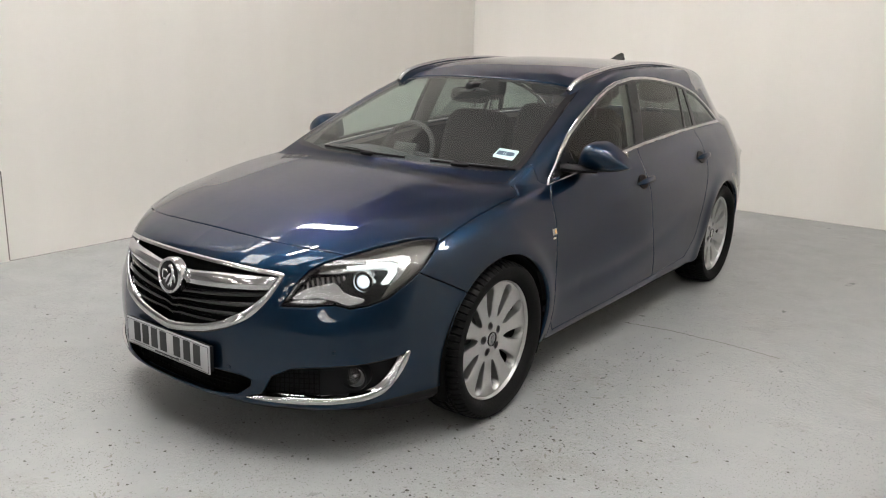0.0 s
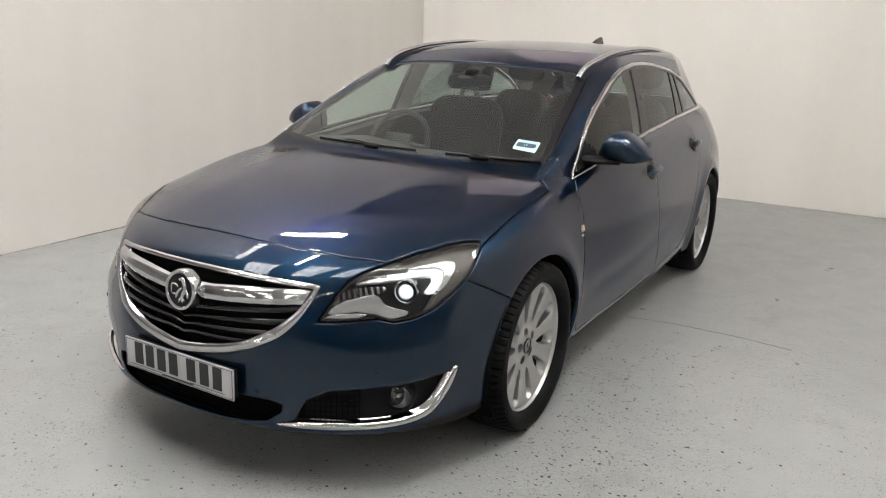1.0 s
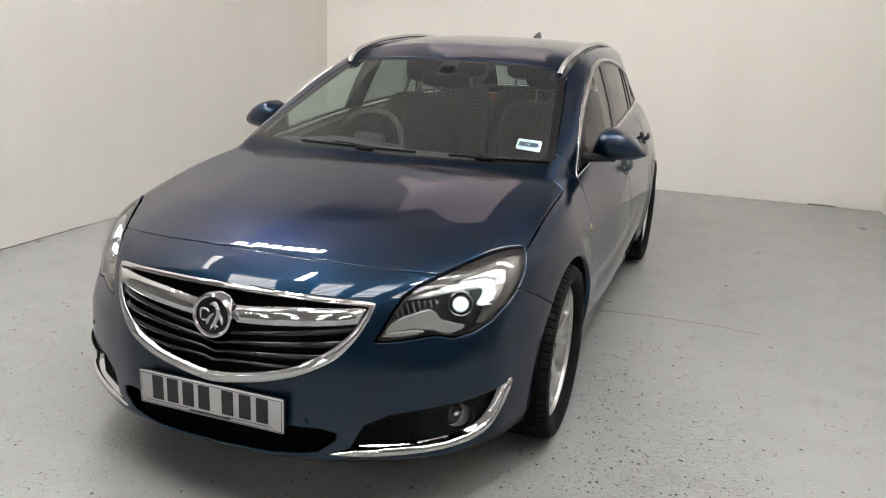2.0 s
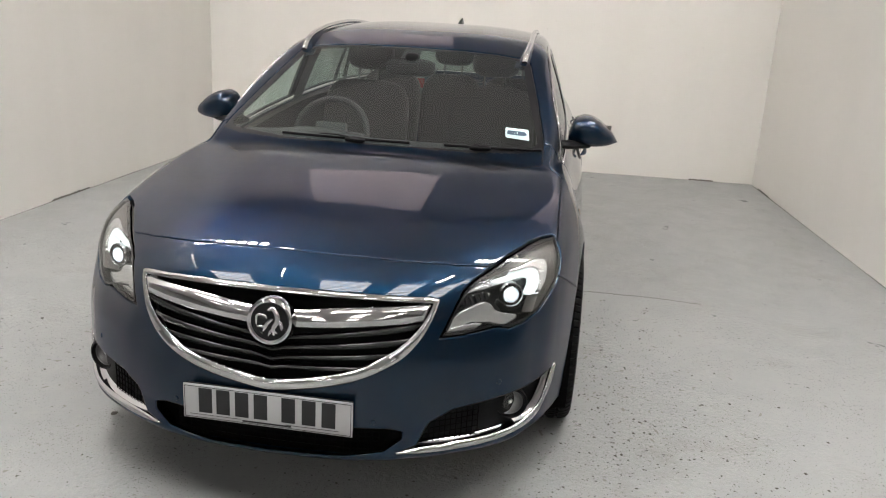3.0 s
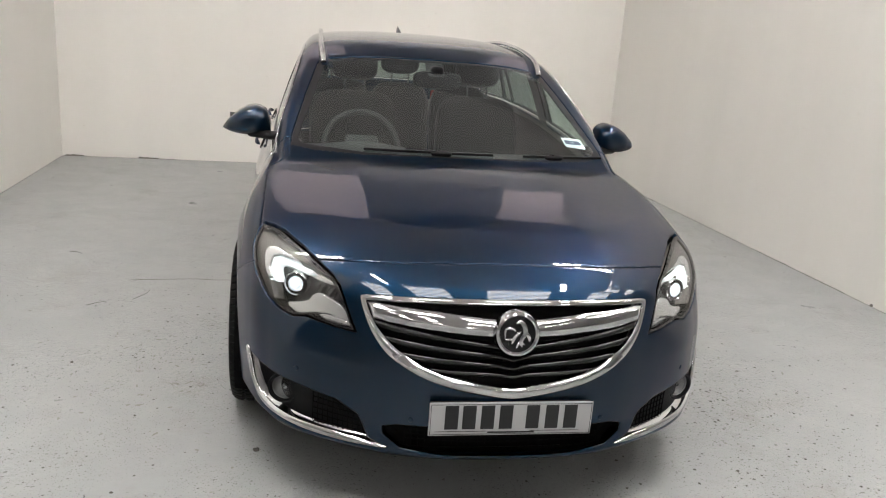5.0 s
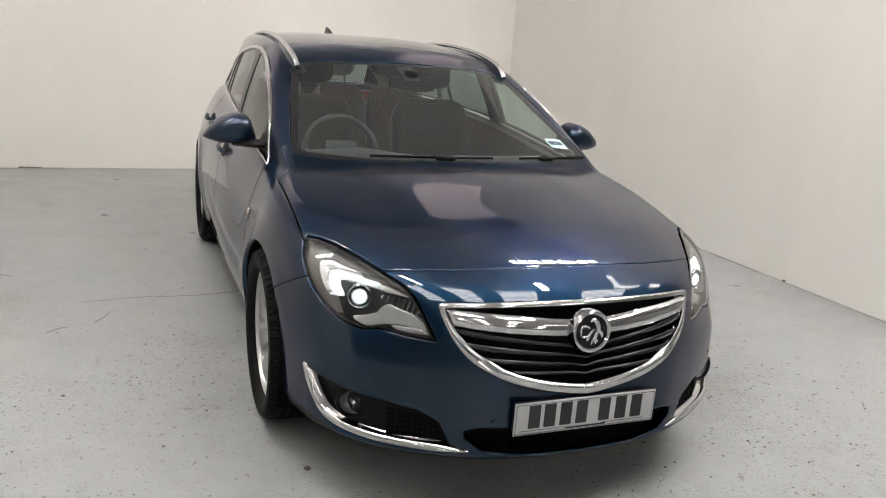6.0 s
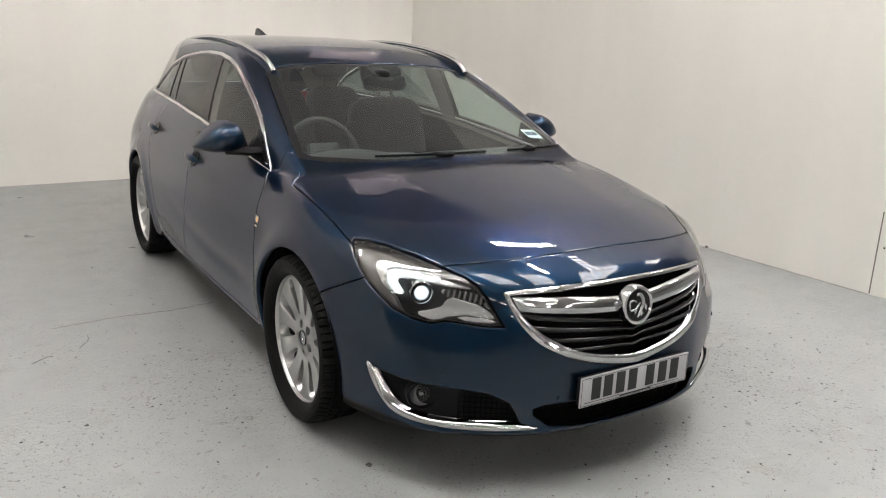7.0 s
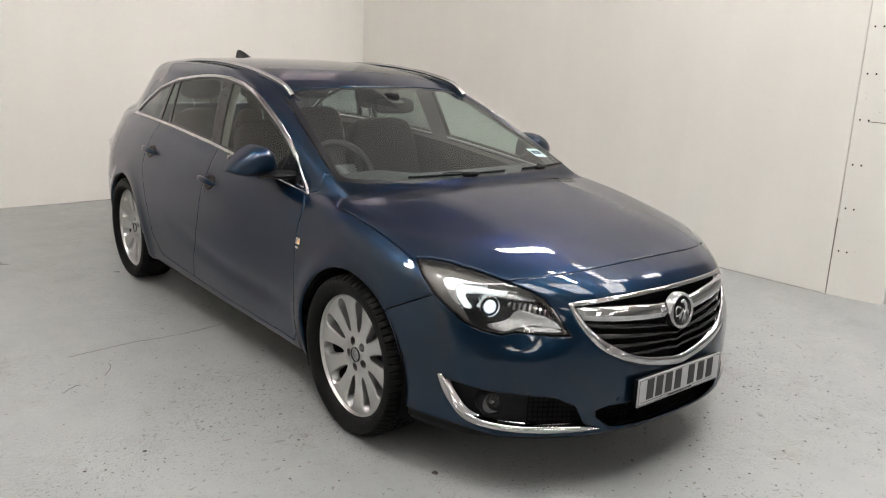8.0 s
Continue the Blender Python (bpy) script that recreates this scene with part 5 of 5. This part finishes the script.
def door_handle(sx, y, z, door):
    q, n = on_skin(sx * 0.88, y, z)
    cup = link("handle_cup", smooth_mesh(lathe("handle_cup", [(0.0, 0.004), (0.040, 0.004), (0.047, 0.0055), (0.052, 0.0005)], 32), 60), door, BLACK, "dark handle recess")
    cup.matrix_local = Matrix.Translation(q) @ n.to_track_quat("X", "Z").to_matrix().to_4x4() @ Matrix.Diagonal((1, 1.15, 0.80, 1))
    pts = []
    for k in range(13):
        u = -1 + k / 6
        p, m = on_skin(sx * 0.88, y + 0.012 + 0.108 * u, z + 0.006 * u)
        pts.append(p + m * (0.040 - 0.028 * abs(u) ** 3))
    bar = link("door_handle", tube("door_handle", pts, 0.0175, 12, 0.42, n, True), door, PAINT, "body-coloured bar handle")
    return bar


for door, sx in zip(doors_f, (1, -1)):
    door_mirror(sx, door)
    door_handle(sx, 1.40, 0.845, door)
for door, sx in zip(doors_r, (1, -1)):
    door_handle(sx, 2.34, 0.905, door)
for sx in (1, -1):
    # small side badge on the wing
    q, n = on_skin(sx * 0.885, 0.425, 0.730)
    m = Matrix.Translation(q) @ n.to_track_quat("X", "Z").to_matrix().to_4x4()
    ob = part("wing_badge", slab(-0.002, 0.005, -0.019, 0.019, -0.015, 0.015, 0.002), CHROME, car, "small chrome side badge", 40)
    ob.matrix_local = m
    part("badge_inlay", slab(0.0052, 0.0064, 0.001, 0.015, -0.009, 0.009, 0.0005), AMBER, ob, "amber inlay")
    low = part("badge_script", slab(-0.002, 0.004, -0.017, 0.010, -0.034, -0.024, 0.002), CHROME, ob, "", 40)
    # roof rail
    top_z = [(1.062, 1.312), (1.10, 1.342), (1.15, 1.366), (1.21, 1.383), (1.35, 1.408), (1.46, 1.424), (1.68, 1.443), (1.92, 1.455), (2.2, 1.453), (2.55, 1.432), (2.80, 1.402), (2.87, 1.378)]
    plan_x = [(1.06, 0.566), (1.14, 0.572), (1.25, 0.577), (1.55, 0.574), (2.2, 0.568), (2.87, 0.552)]
    base_z = [(1.05, 1.289), (1.2, 1.344), (1.3, 1.373), (1.4, 1.396), (1.6, 1.42), (1.85, 1.436), (2.2, 1.44), (2.55, 1.432), (2.8, 1.399), (2.9, 1.37)]
    path = [(sx * float(spline(v, plan_x)), float(v), float(spline(v, top_z))) for v in np.linspace(1.064, 2.865, 64)]
    rail = link("roof_rail", tube("roof_rail", path, 0.0135, 14, 0.85, (0, 0, 1)), car, SATIN, "satin silver roof rail")
    g = []
    for x, y, z in path:
        foot = float(spline(y, base_z)) - 0.012
        top = max(foot + 0.004, z - 0.014)
        g.append([(x + sx * 0.008, y, top), (x + sx * 0.020, y, foot - 0.004), (x - sx * 0.050, y, foot + 0.006), (x - sx * 0.028, y, foot + 0.35 * (top - foot) + 0.006), (x - sx * 0.012, y, top)])
    link("rail_web", smooth_mesh(rows_mesh("rail_web", g, closed_v=True), 60), rail, PAINT, "blue rail foot")

# fin aerial
prof = [(0.0, 0.0, 0.034), (0.03, 0.020, 0.030), (0.07, 0.044, 0.022), (0.105, 0.056, 0.012), (0.125, 0.058, 0.006), (0.140, 0.050, 0.005), (0.15, 0.0, 0.016)]
g = []
for dy, h, w in prof:
    g.append([(w * math.cos(a) * (1 if math.sin(a) < 0.2 else 0.6), dy - 0.0 * h, h * max(0, math.sin(a)) - 0.004) for a in (math.pi * j / 10 for j in range(11))])
base_z = float(spline(2.80, ROOF)) + 0.0
fin = link("fin_aerial", smooth_mesh(rows_mesh("fin_aerial", g), 50), car, FRIT, "black fin aerial")
fin.location = (0, 2.70, base_z)
fin.scale = (1.15, 1.8, 1.08)

# wipers
def pillow(sx, sy, sz, m, power=0.45):
    """A stuffed block, rounded all over."""
    bm = bmesh.new()
    bmesh.ops.create_uvsphere(bm, u_segments=28, v_segments=18, radius=1.0)
    for v in bm.verts:
        v.co = Vector([math.copysign(abs(c) ** power, c) * s for c, s in zip(v.co, (sx, sy, sz))])
    bmesh.ops.transform(bm, matrix=m, verts=bm.verts)
    return bm


def wiper(x0, x1, xp, parent):
    pts = []
    for k in range(17):
        x = x0 + (x1 - x0) * k / 16
        p, n = on_skin(x, 0.245 + 0.26 * x * x, 0.993 - 0.010 * x * x)
        pts.append(p + n * 0.006)
    blade = link("wiper_blade", tube("wiper_blade", pts, 0.0042, 8, 1.3), parent, BLACK, "black wiper blade")
    q, n = on_skin(xp, 0.24 + 0.26 * xp * xp, 0.988)
    arm = []
    for k in range(9):
        u = k / 8
        arm.append(q.lerp(pts[11], u) + n * (0.012 + 0.006 * math.sin(math.pi * u)))
    link("wiper_arm", tube("wiper_arm", arm, 0.0055, 8, 0.6), blade, BLACK, "black wiper arm")
    along = (pts[11] - pts[10]).normalized()
    m = Matrix.Translation(q + n * 0.006) @ Matrix((along, n.cross(along), n)).transposed().to_4x4()
    part("wiper_pivot", pillow(0.045, 0.013, 0.011, m, 0.6), BLACK, blade, "", 60)


wiper(0.16, -0.40, -0.07, screen)
wiper(0.70, 0.30, 0.45, screen)

# sticker inside the windscreen
STICKER = [(0.536, 1.064), (0.636, 1.057), (0.646, 1.021), (0.543, 1.031)]
INLAY = [(0.546, 1.0545), (0.628, 1.0485), (0.633, 1.0345), (0.549, 1.0405)]
seen = lambda poly: (lambda p: flat(p, inside(p[:, 0], Z(p), poly), (Y(p) < 0.9) & (Y(p) > 0.2)))
sticker = panel("sticker", cuts(glazed, seen(STICKER)), PAPER, screen, "pale sticker with a dark printed bar", lift=0.001, flange=0)
panel("printed_bar", cuts(glazed, seen(INLAY)), NAVY, sticker, lift=0.0018, flange=0)
for k in range(5):
    x0 = 0.552 + 0.009 * k
    panel("letter_bar", cuts(glazed, seen([(x0, 1.052 - 0.0008 * k), (x0 + 0.006, 1.0515 - 0.0008 * k), (x0 + 0.006, 1.0435 - 0.0008 * k), (x0, 1.044 - 0.0008 * k)])), PAPER, sticker, lift=0.0024, flange=0)

# ---- cabin: dashboard, wheel, seats, mirror ----
bm = bmesh.new()
g = []
for x in np.linspace(-0.70, 0.70, 29):
    e = 0.30 * x * x
    hood = 0.030 * math.exp(-((x + 0.37) / 0.17) ** 2)
    g.append([(x, 0.30 + e, 0.945), (x, 0.45 + e * 0.7, 0.958 + hood * 0.3), (x, 0.60 + e * 0.4, 0.955 + hood), (x, 0.72 + e * 0.2, 0.930 + hood), (x, 0.76, 0.88), (x, 0.74, 0.72), (x, 0.70, 0.55)])
link("dashboard", smooth_mesh(rows_mesh("dashboard", g), 60), car, DASH, "dark dashboard")
column = Matrix.Translation((-0.37, 0.90, 0.915)) @ Matrix.Rotation(radians(-26), 4, "X")
ring = []
for k in range(49):
    a = 2 * math.pi * k / 48
    ring.append(column @ Vector((0.185 * math.cos(a), 0, 0.185 * math.sin(a))))
wheel_ob = link("steering_wheel", tube("steering_wheel", ring, 0.016, 12, 1.0, (0, 1, 0.3), False, False), car, DASH, "dark steering wheel")
part("wheel_hub", slab(-0.085, 0.085, -0.03, 0.02, -0.07, 0.06, 0.025, column), DASH, wheel_ob, "", 50)
for a, b in (((-0.18, -0.01), (-0.07, 0.0)), ((0.07, 0.0), (0.18, -0.01)), ((0.0, -0.18), (0.0, -0.06))):
    pts = [column @ Vector((a[0] + (b[0] - a[0]) * u, -0.005, a[1] + (b[1] - a[1]) * u)) for u in (0, 0.5, 1)]
    link("wheel_spoke", tube("wheel_spoke", pts, 0.018, 8, 0.5, (0, 1, 0)), wheel_ob, DASH)


def seat(x, y, wide=0.25, posts=True):
    ob = part("seat_back", pillow(wide, 0.075, 0.30, Matrix.Translation((x, y, 0.84)) @ Matrix.Rotation(radians(-16), 4, "X")), SEAT, car, "dark upholstered seat", 180)
    part("seat_cushion", pillow(wide, 0.25, 0.08, Matrix.Translation((x, y - 0.32, 0.52)) @ Matrix.Rotation(radians(8), 4, "X")), SEAT, ob, "", 180)
    part("headrest", pillow(0.135, 0.055, 0.085, Matrix.Translation((x, y + 0.115, 1.275)) @ Matrix.Rotation(radians(-8), 4, "X"), 0.6), SEAT, ob, "dark headrest", 180)
    for s in (-0.06, 0.06):
        link("headrest_post", tube("headrest_post", [(x + s, y + 0.06, 1.09), (x + s, y + 0.095, 1.24)], 0.0065, 8), ob, CHROME, "bright headrest post")
    return ob


for x in (-0.37, 0.37):
    seat(x, 1.60)
for x in (-0.42, 0.0, 0.42):
    seat(x, 2.50, 0.205)
mirror_in = part("rear_view_mirror", pillow(0.125, 0.02, 0.042, Matrix.Translation((0.01, 0.985, 1.262)) @ Matrix.Rotation(radians(-8), 4, "X"), 0.5), BLACK, car, "black rear-view mirror", 180)
part("mirror_mount", pillow(0.035, 0.05, 0.03, Matrix.Translation((0.01, 1.02, 1.302)), 0.6), BLACK, mirror_in, "", 180)
middle("sensor_patch", cuts(glazed, in_clear, lambda p: 0.045 - X(p) - 0.5 * np.clip(1.30 - Z(p), 0, 1), lambda p: Z(p) - 1.285), FRIT, screen, flange=0, lift=-0.004)
part("cabin_floor", slab(-0.74, 0.74, 0.35, 3.55, 0.30, 0.33), DARK, car)
part("firewall", slab(-0.72, 0.72, 0.20, 0.23, 0.30, 0.90), DARK, car)
part("load_cover", slab(-0.62, 0.62, 2.68, 3.55, 0.93, 0.945, 0.004), DASH, car, "dark load cover")
